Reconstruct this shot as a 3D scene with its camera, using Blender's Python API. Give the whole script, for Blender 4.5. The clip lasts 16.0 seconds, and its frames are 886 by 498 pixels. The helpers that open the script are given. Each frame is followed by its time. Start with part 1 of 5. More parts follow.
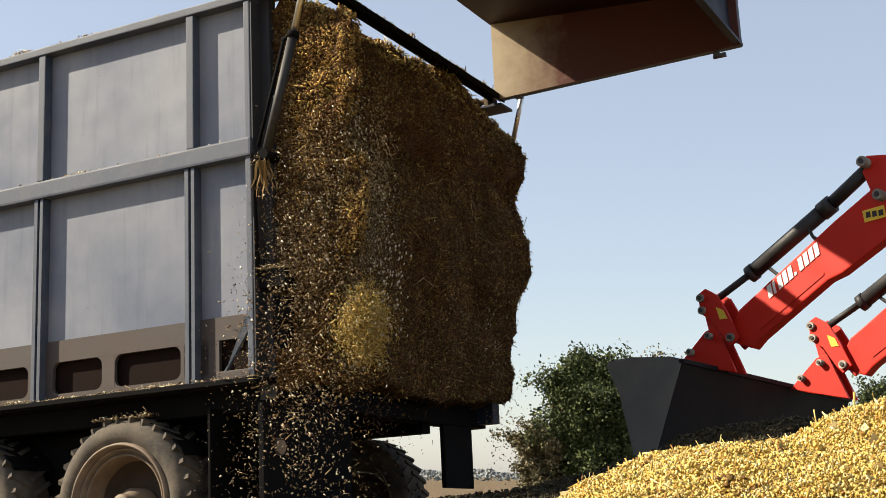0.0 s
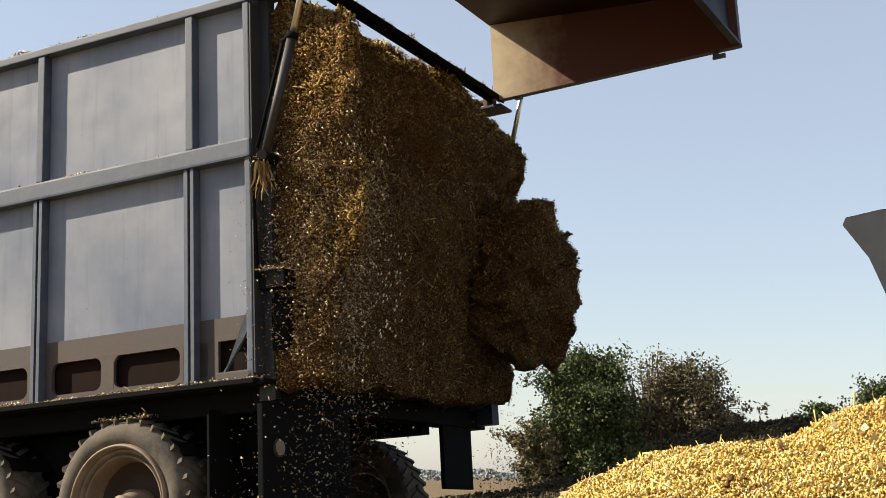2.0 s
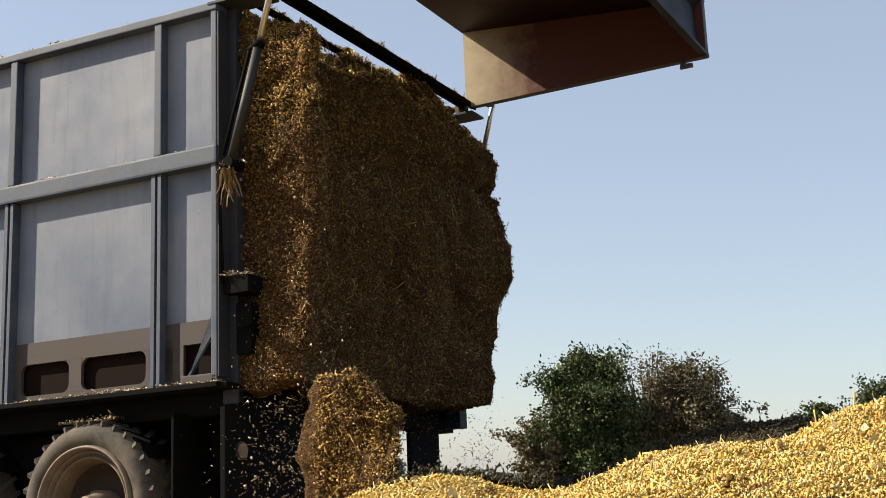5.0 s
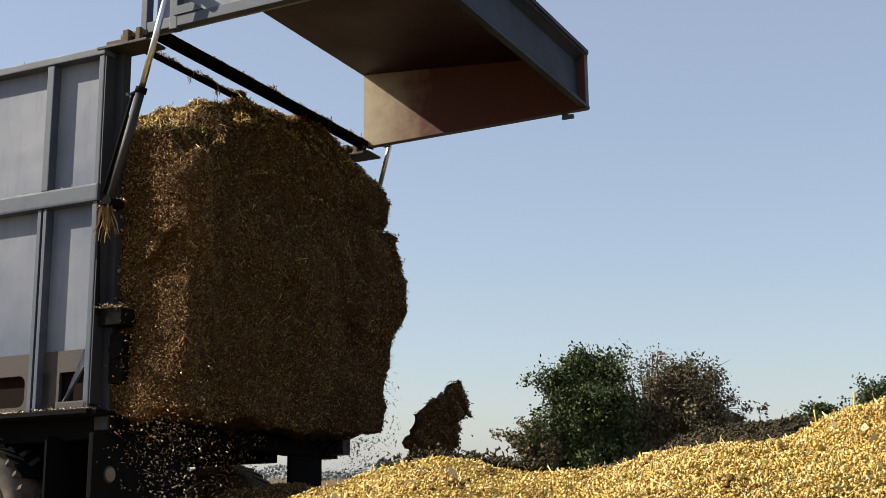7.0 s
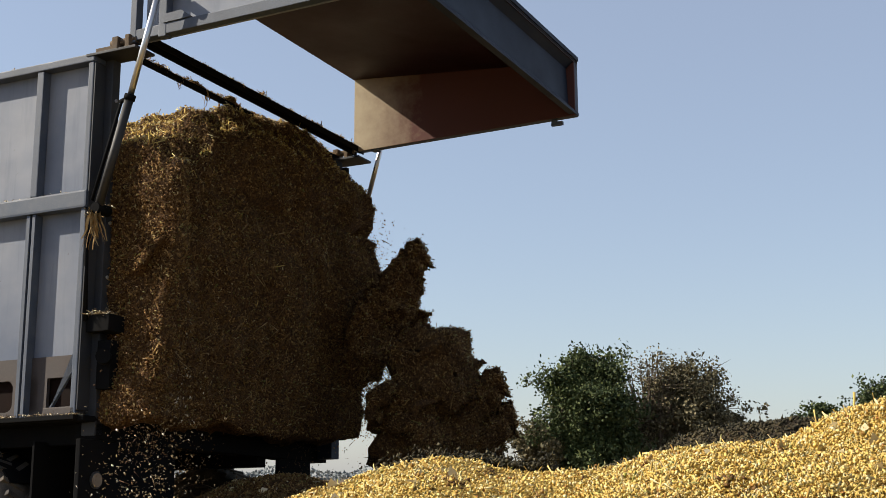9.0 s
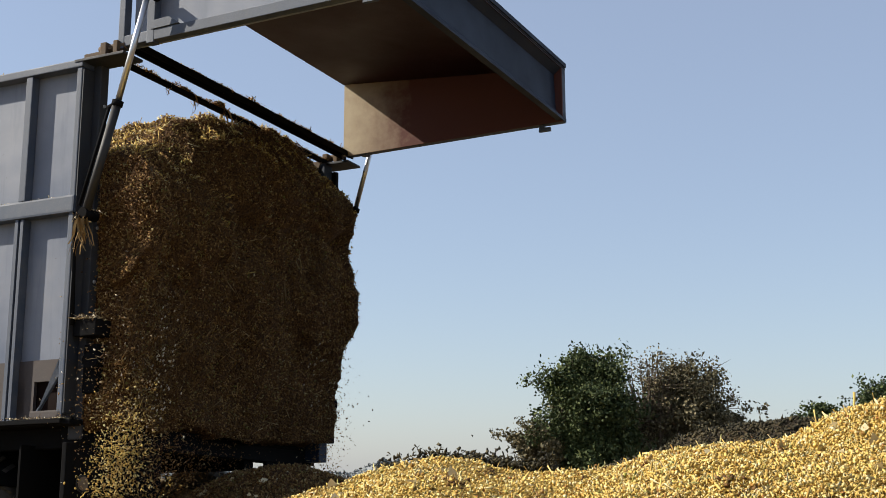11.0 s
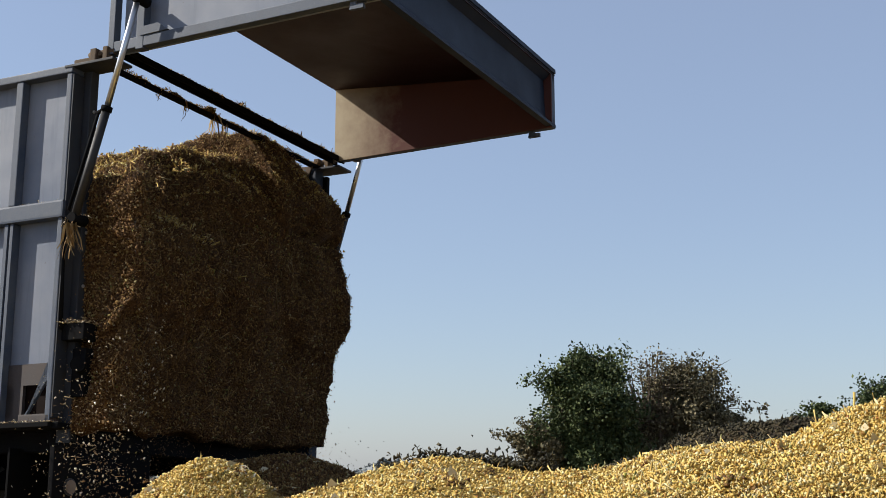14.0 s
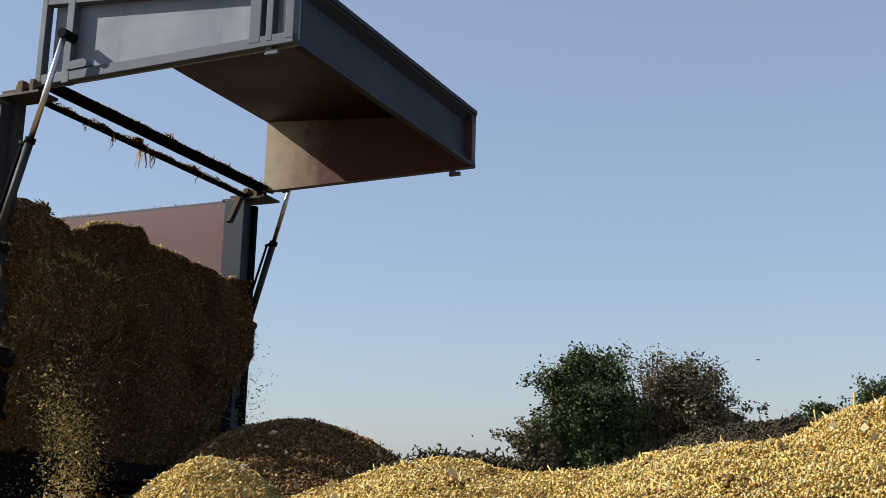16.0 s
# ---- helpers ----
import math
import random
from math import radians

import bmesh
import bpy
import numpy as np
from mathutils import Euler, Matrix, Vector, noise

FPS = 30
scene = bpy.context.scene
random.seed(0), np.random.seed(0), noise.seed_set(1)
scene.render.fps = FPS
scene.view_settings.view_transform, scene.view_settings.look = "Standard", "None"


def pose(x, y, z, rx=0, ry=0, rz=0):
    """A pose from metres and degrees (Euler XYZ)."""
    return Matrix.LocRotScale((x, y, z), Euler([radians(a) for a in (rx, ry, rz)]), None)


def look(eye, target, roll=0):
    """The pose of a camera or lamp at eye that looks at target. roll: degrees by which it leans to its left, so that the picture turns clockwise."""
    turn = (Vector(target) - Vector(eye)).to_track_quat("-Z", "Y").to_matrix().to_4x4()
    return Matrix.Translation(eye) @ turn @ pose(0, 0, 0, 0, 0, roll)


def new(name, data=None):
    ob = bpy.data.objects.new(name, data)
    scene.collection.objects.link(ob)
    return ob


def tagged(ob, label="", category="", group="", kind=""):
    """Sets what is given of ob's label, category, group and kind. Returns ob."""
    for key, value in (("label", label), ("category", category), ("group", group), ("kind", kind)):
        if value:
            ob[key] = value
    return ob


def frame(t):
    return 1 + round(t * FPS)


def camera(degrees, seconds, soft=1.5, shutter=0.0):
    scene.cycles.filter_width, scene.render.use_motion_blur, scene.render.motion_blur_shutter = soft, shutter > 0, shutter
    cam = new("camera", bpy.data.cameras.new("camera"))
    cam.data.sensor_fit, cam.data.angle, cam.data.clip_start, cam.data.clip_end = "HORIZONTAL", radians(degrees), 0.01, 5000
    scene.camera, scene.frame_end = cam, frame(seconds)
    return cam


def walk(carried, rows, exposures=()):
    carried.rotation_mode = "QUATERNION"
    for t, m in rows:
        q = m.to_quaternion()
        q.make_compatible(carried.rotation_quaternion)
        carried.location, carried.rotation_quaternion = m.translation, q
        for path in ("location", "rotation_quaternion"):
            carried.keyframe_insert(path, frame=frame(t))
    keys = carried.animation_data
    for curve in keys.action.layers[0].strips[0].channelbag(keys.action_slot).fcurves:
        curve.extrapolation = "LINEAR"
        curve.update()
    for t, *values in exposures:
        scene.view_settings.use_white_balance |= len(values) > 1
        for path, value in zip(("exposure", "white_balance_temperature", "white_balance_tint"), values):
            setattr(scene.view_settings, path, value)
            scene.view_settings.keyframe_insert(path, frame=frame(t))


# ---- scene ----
cam = camera(37.1, 16.0, soft=0.7)
VIEW = look((0, 0, 0.65), (0, 0.98541, 0.82021))
walk(cam, [(0, VIEW), (16, VIEW)], exposures=[(0, 0.95, 7500, 9), (4.2, 0.88, 7350, 9), (6.5, 0.66, 6950, 9), (9, 0.61, 6850, 9), (12, 0.56, 6500, 9), (16, 0.41, 6300, 10)])

# way of the trailer: its origin is the lower rear corner of the near side wall
TRAILER = [
    (0, pose(-0.913, 6.391, 1.124, -1.27, -3.63, -27.38)),
    (2, pose(-0.917, 6.389, 1.118, -1.27, -3.63, -27.38)),
    (4, pose(-0.923, 6.394, 1.119, -1.27, -3.63, -27.44)),
    (4.4, pose(-0.96, 6.41, 1.117, -1.3, -3.55, -27.4)),
    (6.5, pose(-1.691, 6.809, 1.035, -2.23, -2.19, -26.27)),
    (7, pose(-1.845, 6.885, 0.996, -2.55, -1.90, -26.04)),
    (7.5, pose(-1.894, 6.904, 0.976, -2.53, -1.65, -25.69)),
    (9, pose(-1.921, 6.925, 0.967, -2.46, -1.52, -25.95)),
    (11.5, pose(-2.028, 6.987, 0.945, -2.56, -1.25, -25.89)),
    (13, pose(-2.067, 7.013, 0.936, -2.61, -1.16, -26.01)),
    (14.5, pose(-2.110, 7.032, 0.931, -2.72, -1.21, -25.86)),
    (15, pose(-2.228, 7.074, 0.921, -2.91, -1.27, -25.38)),
    (15.5, pose(-2.457, 7.201, 0.882, -3.88, -0.52, -24.97)),
    (16, pose(-2.620, 7.269, 0.833, -3.80, -0.02, -24.49)),
]


def trailer_at(t):
    for (a, p), (b, q) in zip(TRAILER, TRAILER[1:]):
        if t <= b:
            return p.lerp(q, max(0.0, (t - a) / (b - a)))
    return TRAILER[-1][1]


# ---- light ----
SUN = Vector((-0.811, 0.043, 0.59)).normalized()
sky_world = bpy.data.worlds.new("sky")
scene.world = sky_world
sky_world.use_nodes = True
wn = sky_world.node_tree.nodes
sky = wn.new("ShaderNodeTexSky")
sky.sky_type, sky.sun_disc = "NISHITA", False
sky.sun_elevation = math.asin(SUN.z)
sky.sun_rotation = math.atan2(SUN.x, SUN.y)
sky.air_density, sky.dust_density, sky.ozone_density = 1.0, 0.8, 2.5
haze = wn.new("ShaderNodeMix")
haze.data_type = "RGBA"
haze.inputs[0].default_value = 0.32
haze.inputs[7].default_value = (4.95, 5.45, 7.0, 1)
sky_world.node_tree.links.new(sky.outputs[0], haze.inputs[6])
sky_world.node_tree.links.new(haze.outputs[2], wn["Background"].inputs[0])
wn["Background"].inputs[1].default_value = 0.088
sun = new("sun", bpy.data.lights.new("sun", "SUN"))
sun.data.energy, sun.data.angle, sun.data.color = 4.8, radians(0.55), (1.0, 0.93, 0.82)
sun.matrix_basis = look((0, 0, 30), Vector((0, 0, 30)) - SUN)


# ---- materials ----
def nodes_of(name):
    m = bpy.data.materials.new(name)
    m.use_nodes = True
    nt = m.node_tree
    return m, nt, nt.nodes["Principled BSDF"]


def node(nt, kind, **values):
    n = nt.nodes.new(kind)
    for key, value in values.items():
        n.inputs[key].default_value = value
    return n


def ramp(nt, source, stops):
    r = nt.nodes.new("ShaderNodeValToRGB")
    e = r.color_ramp.elements
    while len(e) < len(stops):
        e.new(0.5)
    for el, (p, c) in zip(e, stops):
        el.position, el.color = p, (*c, 1)
    nt.links.new(source, r.inputs[0])
    return r


def bump(nt, bsdf, source, strength, distance):
    b = node(nt, "ShaderNodeBump", Strength=strength, Distance=distance)
    nt.links.new(source, b.inputs["Height"])
    nt.links.new(b.outputs[0], bsdf.inputs["Normal"])


def mix(nt, fac, a, b):
    m = nt.nodes.new("ShaderNodeMix")
    m.data_type = "RGBA"
    for s, i in ((fac, 0), (a, 6), (b, 7)):
        if isinstance(s, tuple):
            m.inputs[i].default_value = (*s, 1)
        elif isinstance(s, (int, float)):
            m.inputs[i].default_value = s
        else:
            nt.links.new(s, m.inputs[i])
    return m.outputs[2]


def metal_paint(name, base, dust, dust_amount=0.5, rough=0.45, scale=3.0, metallic=0.0, spec=0.5):
    """Worn paint with a film of dust in patches and fine scratches."""
    m, nt, p = nodes_of(name)
    tc = nt.nodes.new("ShaderNodeTexCoord")
    big = node(nt, "ShaderNodeTexNoise", Scale=scale, Detail=6.0, Roughness=0.6)
    fine = node(nt, "ShaderNodeTexNoise", Scale=scale * 22, Detail=4.0, Roughness=0.7)
    for n in (big, fine):
        nt.links.new(tc.outputs["Object"], n.inputs["Vector"])
    patch = ramp(nt, big.outputs[0], [(0.35, (0, 0, 0)), (0.75, (dust_amount,) * 3)])
    grain = ramp(nt, fine.outputs[0], [(0.55, (0, 0, 0)), (0.72, (dust_amount * 0.6,) * 3)])
    c = mix(nt, patch.outputs[0], tuple(base), tuple(dust))
    c = mix(nt, grain.outputs[0], c, tuple(dust))
    nt.links.new(c, p.inputs["Base Color"])
    r = ramp(nt, big.outputs[0], [(0.3, (rough,) * 3), (0.8, (min(rough + 0.3, 1),) * 3)])
    nt.links.new(r.outputs[0], p.inputs["Roughness"])
    p.inputs["Metallic"].default_value = metallic
    p.inputs["Specular IOR Level"].default_value = spec
    bump(nt, p, fine.outputs[0], 0.12, 0.004)
    return m


def sheet_paint(name, base, dust):
    """Large weathered sheet: cloudy wear, faint run-down streaks, a few rust spots."""
    m, nt, p = nodes_of(name)
    tc = nt.nodes.new("ShaderNodeTexCoord")
    cloud = node(nt, "ShaderNodeTexNoise", Scale=1.3, Detail=5.0, Roughness=0.55)
    nt.links.new(tc.outputs["Object"], cloud.inputs["Vector"])
    stretch = nt.nodes.new("ShaderNodeMapping")
    stretch.inputs["Scale"].default_value = (9.0, 9.0, 0.7)
    nt.links.new(tc.outputs["Object"], stretch.inputs["Vector"])
    runs = node(nt, "ShaderNodeTexNoise", Scale=1.6, Detail=5.0, Roughness=0.65)
    nt.links.new(stretch.outputs[0], runs.inputs["Vector"])
    spots = node(nt, "ShaderNodeTexNoise", Scale=34.0, Detail=3.0, Roughness=0.6)
    nt.links.new(tc.outputs["Object"], spots.inputs["Vector"])
    f = ramp(nt, cloud.outputs[0], [(0.30, (0.30,) * 3), (0.68, (0.95,) * 3)])
    c = mix(nt, f.outputs[0], tuple(base), tuple(dust))
    f = ramp(nt, runs.outputs[0], [(0.52, (0, 0, 0)), (0.78, (0.35,) * 3)])
    c = mix(nt, f.outputs[0], c, tuple(0.8 * v for v in base))
    f = ramp(nt, spots.outputs[0], [(0.70, (0, 0, 0)), (0.76, (0.6,) * 3)])
    c = mix(nt, f.outputs[0], c, (0.07, 0.05, 0.04))
    nt.links.new(c, p.inputs["Base Color"])
    r = ramp(nt, cloud.outputs[0], [(0.3, (0.38,) * 3), (0.8, (0.6,) * 3)])
    nt.links.new(r.outputs[0], p.inputs["Roughness"])
    p.inputs["Specular IOR Level"].default_value = 0.15
    dent = node(nt, "ShaderNodeTexNoise", Scale=2.4, Detail=2.0)
    nt.links.new(tc.outputs["Object"], dent.inputs["Vector"])
    bump(nt, p, dent.outputs[0], 0.35, 0.03)
    return m


def hinge_dust_and_shade(name, base, dust):
    """Red paint under silage dust, thick by the hinges; its dark far end also paints in the gate's shade."""
    m, nt, p = nodes_of(name)
    tc = nt.nodes.new("ShaderNodeTexCoord")
    axes = nt.nodes.new("ShaderNodeSeparateXYZ")
    nt.links.new(tc.outputs["Object"], axes.inputs[0])
    cloud = node(nt, "ShaderNodeTexNoise", Scale=7.0, Detail=6.0, Roughness=0.65)
    nt.links.new(tc.outputs["Object"], cloud.inputs["Vector"])
    add = nt.nodes.new("ShaderNodeMath")
    add.operation = "MULTIPLY_ADD"
    add.inputs[1].default_value = 0.45
    nt.links.new(cloud.outputs[0], add.inputs[0])
    nt.links.new(axes.outputs[0], add.inputs[2])
    # the fall-off along x holds dust and also the shaded part of the plate
    f = ramp(nt, add.outputs[0], [(0.52, (0.92,) * 3), (0.86, (0.30,) * 3), (1.0, (0.05,) * 3)])
    c = mix(nt, f.outputs[0], tuple(base), tuple(dust))
    nt.links.new(c, p.inputs["Base Color"])
    p.inputs["Roughness"].default_value = 0.7
    p.inputs["Specular IOR Level"].default_value = 0.2
    bump(nt, p, cloud.outputs[0], 0.25, 0.006)
    return m


def chip_material(name, stops, rough=0.75, stain=(0.08, 0.05, 0.02), stain_amount=0.35):
    """Chopped maize: every chip has a colour of its own, with stains through the heap."""
    m, nt, p = nodes_of(name)
    geo = nt.nodes.new("ShaderNodeNewGeometry")
    tc = nt.nodes.new("ShaderNodeTexCoord")
    r = ramp(nt, geo.outputs["Random Per Island"], stops)
    big = node(nt, "ShaderNodeTexNoise", Scale=2.2, Detail=5.0)
    nt.links.new(tc.outputs["Object"], big.inputs["Vector"])
    f = ramp(nt, big.outputs[0], [(0.48, (0, 0, 0)), (0.72, (stain_amount,) * 3)])
    c = mix(nt, f.outputs[0], r.outputs[0], stain)
    nt.links.new(c, p.inputs["Base Color"])
    p.inputs["Roughness"].default_value = rough
    p.inputs["Specular IOR Level"].default_value = 0.25
    return m


def mass_material(name, stops, scale=60.0, rough=0.9):
    """The packed mass under the loose chips."""
    m, nt, p = nodes_of(name)
    tc = nt.nodes.new("ShaderNodeTexCoord")
    v = node(nt, "ShaderNodeTexVoronoi", Scale=scale)
    n = node(nt, "ShaderNodeTexNoise", Scale=scale * 0.1, Detail=8.0, Roughness=0.65)
    for k in (v, n):
        nt.links.new(tc.outputs["Object"], k.inputs["Vector"])
    sep = nt.nodes.new("ShaderNodeSeparateColor")
    nt.links.new(v.outputs["Color"], sep.inputs[0])
    a = ramp(nt, sep.outputs[0], stops)
    f = ramp(nt, n.outputs[0], [(0.4, (0, 0, 0)), (0.7, (0.6,) * 3)])
    c = mix(nt, f.outputs[0], a.outputs[0], stops[0][1])
    nt.links.new(c, p.inputs["Base Color"])
    p.inputs["Roughness"].default_value = rough
    p.inputs["Specular IOR Level"].default_value = 0.2
    bump(nt, p, v.outputs["Distance"], 0.8, 0.02)
    return m


M_PAINT = sheet_paint("dusty blue-grey paint", (0.055, 0.083, 0.142), (0.27, 0.283, 0.315))
M_FRAME = metal_paint("blue-grey frame paint", (0.042, 0.06, 0.095), (0.17, 0.175, 0.185), 0.5, 0.5, 5.0, 0.0, 0.35)
M_POST = metal_paint("dark navy post paint", (0.022, 0.026, 0.034), (0.06, 0.055, 0.05), 0.5, 0.55, 4.0, 0.0, 0.35)
M_DARK = metal_paint("dark chassis paint", (0.005, 0.0055, 0.0065), (0.014, 0.012, 0.010), 0.45, 0.8, 5.0, 0.0, 0.06)
M_BROWN = metal_paint("dusty brown sill paint", (0.045, 0.036, 0.034), (0.115, 0.09, 0.076), 0.6, 0.7, 3.0)
# red paint taken almost to black: the shade under the gate is in it
M_RED_IN = metal_paint("shade-darkened red primer", (0.024, 0.0045, 0.0045), (0.038, 0.013, 0.009), 0.4, 0.42, 1.2, 0.0, 0.3)
M_PLATE2 = metal_paint("scuffed red lining", (0.10, 0.026, 0.026), (0.16, 0.08, 0.05), 0.4, 0.4, 1.2)
M_PLATE = hinge_dust_and_shade("dusty red gate side with shade", (0.075, 0.018, 0.016), (0.42, 0.35, 0.24))
# blue paint darkened for the shaded rear-facing gate end and far post
M_GATE = metal_paint("shade-darkened blue gate paint", (0.010, 0.018, 0.036), (0.026, 0.03, 0.042), 0.5, 0.5, 2.5, 0.0, 0.3)
M_STEEL = metal_paint("polished rod steel", (0.62, 0.63, 0.65), (0.4, 0.38, 0.34), 0.25, 0.22, 8.0, 1.0)
M_RUST = metal_paint("rusty steel", (0.07, 0.045, 0.028), (0.17, 0.115, 0.06), 0.6, 0.8, 9.0)
M_PIN = metal_paint("greasy pin steel", (0.30, 0.27, 0.24), (0.10, 0.08, 0.06), 0.7, 0.5, 20.0, 0.6)
M_RED = metal_paint("bright red loader paint", (0.52, 0.014, 0.006), (0.34, 0.035, 0.018), 0.2, 0.4, 3.0, 0.0, 0.25)
# bucket grey lowered to near black, with the shade on the shell in it
M_BUCKET = metal_paint("shade-darkened grey bucket paint", (0.007, 0.010, 0.014), (0.018, 0.019, 0.021), 0.4, 0.55, 3.0, 0.0, 0.25)
M_BUCKET_END = metal_paint("worn grey bucket side", (0.14, 0.14, 0.135), (0.23, 0.22, 0.20), 0.6, 0.55, 5.0, 0.0, 0.3)
M_BLACK = metal_paint("black rubber hose", (0.012, 0.012, 0.013), (0.05, 0.045, 0.04), 0.3, 0.5, 10.0)
M_WHITE = metal_paint("white decal", (0.80, 0.79, 0.77), (0.5, 0.45, 0.4), 0.2, 0.5, 10.0)
M_YELLOW = metal_paint("yellow warning decal", (0.75, 0.50, 0.03), (0.45, 0.35, 0.15), 0.3, 0.5, 10.0)
M_TYRE = metal_paint("dusty tyre rubber", (0.026, 0.023, 0.020), (0.19, 0.155, 0.115), 0.75, 0.85, 6.0)
M_INSIDE = metal_paint("near-black brown opening shade", (0.008, 0.004, 0.003), (0.022, 0.011, 0.008), 0.5, 0.85, 7.0, 0.0, 0.1)
M_DISH = metal_paint("dark brown wheel dish", (0.030, 0.018, 0.012), (0.075, 0.05, 0.032), 0.6, 0.7, 9.0)
M_RIM = metal_paint("rusty dusty wheel rim", (0.12, 0.082, 0.055), (0.34, 0.27, 0.19), 0.6, 0.55, 7.0)
GOLD = [(0.0, (0.288, 0.152, 0.036)), (0.14, (0.48, 0.304, 0.072)), (0.5, (0.632, 0.448, 0.124)), (0.75, (0.696, 0.544, 0.208)), (0.9, (0.72, 0.624, 0.368)), (0.96, (0.288, 0.288, 0.056)), (1.0, (0.336, 0.128, 0.04))]
# moist silage, darker than GOLD also because the load's shade is in the colour
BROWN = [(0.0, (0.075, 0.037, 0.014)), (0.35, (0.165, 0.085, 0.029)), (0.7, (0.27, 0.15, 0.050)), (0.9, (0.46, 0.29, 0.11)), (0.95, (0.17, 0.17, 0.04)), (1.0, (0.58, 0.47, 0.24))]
M_CHIP = chip_material("golden maize chips", GOLD)
M_CHIP_LOAD = chip_material("moist shade-brown maize chips", BROWN)
# BROWN made lighter: the sun on the load's edge is put into the colour
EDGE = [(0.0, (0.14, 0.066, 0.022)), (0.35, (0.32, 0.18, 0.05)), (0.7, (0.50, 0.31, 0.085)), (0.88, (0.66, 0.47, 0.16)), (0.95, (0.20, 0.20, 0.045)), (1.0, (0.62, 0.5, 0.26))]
# BROWN cut to under half: shadow below the load painted into falling chips
SHADE_BROWN = [(0.0, (0.03, 0.015, 0.007)), (0.4, (0.065, 0.032, 0.013)), (0.8, (0.11, 0.06, 0.024)), (0.95, (0.18, 0.11, 0.045)), (1.0, (0.28, 0.2, 0.1))]
M_CHIP_SHADE = chip_material("shade-dark maize chips", SHADE_BROWN)
M_CHIP_BANK = chip_material("dark olive chips", [(0.0, (0.016, 0.014, 0.008)), (0.6, (0.042, 0.037, 0.019)), (1.0, (0.10, 0.084, 0.042))])
M_CHIP_EDGE = chip_material("tan maize chips lightened for sun", EDGE)
M_STALK = chip_material("tan stalk splinters", [(0.0, (0.16, 0.09, 0.03)), (0.7, (0.28, 0.18, 0.07)), (1.0, (0.42, 0.31, 0.15))])
M_MASS = mass_material("packed maize silage", [(0.0, (0.272, 0.168, 0.04)), (0.5, (0.448, 0.304, 0.072)), (1.0, (0.56, 0.416, 0.128))])
M_MASS_BANK = mass_material("rotted dark silage", [(0.0, (0.025, 0.018, 0.010)), (0.5, (0.055, 0.040, 0.020)), (1.0, (0.11, 0.08, 0.04))], 40)
SPRAY = [(0.0, (0.08, 0.05, 0.025)), (0.35, (0.18, 0.12, 0.06)), (0.6, (0.34, 0.25, 0.13)), (0.8, (0.56, 0.46, 0.29)), (1.0, (0.78, 0.72, 0.60))]
M_CHIP_SPRAY = chip_material("mixed flying maize bits", SPRAY)
# mass of the load, likewise darkened for the shade it stands in
M_MASS_LOAD = mass_material("moist shade-brown packed silage", [(0.0, (0.035, 0.016, 0.006)), (0.5, (0.10, 0.05, 0.017)), (1.0, (0.18, 0.10, 0.034))], 110)


def leaf_material(name, stops):
    m, nt, p = nodes_of(name)
    geo = nt.nodes.new("ShaderNodeNewGeometry")
    r = ramp(nt, geo.outputs["Random Per Island"], stops)
    nt.links.new(r.outputs[0], p.inputs["Base Color"])
    p.inputs["Roughness"].default_value = 0.65
    p.inputs["Specular IOR Level"].default_value = 0.2
    return m


M_LEAF = leaf_material("green leaves", [(0, (0.020, 0.034, 0.011)), (0.6, (0.050, 0.070, 0.023)), (1, (0.12, 0.14, 0.052))])
M_LEAF_DRY = leaf_material("dry olive leaves", [(0, (0.05, 0.044, 0.024)), (0.5, (0.11, 0.096, 0.048)), (1, (0.25, 0.21, 0.12))])
M_HUSK = leaf_material("pale husks", [(0, (0.383, 0.289, 0.136)), (0.6, (0.561, 0.468, 0.272)), (1, (0.68, 0.612, 0.442))])
# pale blue-grey base: the haze of distance is put into the leaf colour
M_LEAF_FAR = leaf_material("far leaves with haze in the colour", [(0, (0.10, 0.12, 0.13)), (1, (0.17, 0.19, 0.19))])
M_BARK = mass_material("bark", [(0.0, (0.06, 0.045, 0.03)), (1.0, (0.16, 0.12, 0.09))], 30)
M_SOIL = mass_material("stubble soil", [(0.0, (0.09, 0.062, 0.036)), (0.5, (0.15, 0.105, 0.058)), (1.0, (0.22, 0.165, 0.09))], 24)


# ---- mesh tools ----
def part(name, bm, material, parent=None, label=""):
    me = bpy.data.meshes.new(name)
    bm.normal_update()
    bm.to_mesh(me)
    bm.free()
    me.materials.append(material)
    ob = new(name, me)
    if parent is not None:
        ob.parent = parent
    return tagged(ob, label)


def box(bm, x0, x1, y0, y1, z0, z1, bevel=0.0):
    r = bmesh.ops.create_cube(bm, size=1.0)
    m = Matrix.Translation(((x0 + x1) / 2, (y0 + y1) / 2, (z0 + z1) / 2)) @ Matrix.Diagonal((abs(x1 - x0), abs(y1 - y0), abs(z1 - z0), 1))
    bmesh.ops.transform(bm, matrix=m, verts=r["verts"])
    if bevel:
        es = list({e for v in r["verts"] for e in v.link_edges})
        bmesh.ops.bevel(bm, geom=es, offset=bevel, segments=2, profile=0.7, affect="EDGES")
    return bm


def boxes(*dims, bevel=0.006):
    bm = bmesh.new()
    for d in dims:
        box(bm, *d, bevel=bevel)
    return bm


def rod(bm, a, b, r, seg=16, r2=None):
    a, b = Vector(a), Vector(b)
    m = Matrix.Translation((a + b) / 2) @ (b - a).to_track_quat("Z", "Y").to_matrix().to_4x4()
    bmesh.ops.create_cone(bm, cap_ends=True, segments=seg, radius1=r, radius2=r if r2 is None else r2, depth=(b - a).length, matrix=m)
    return bm


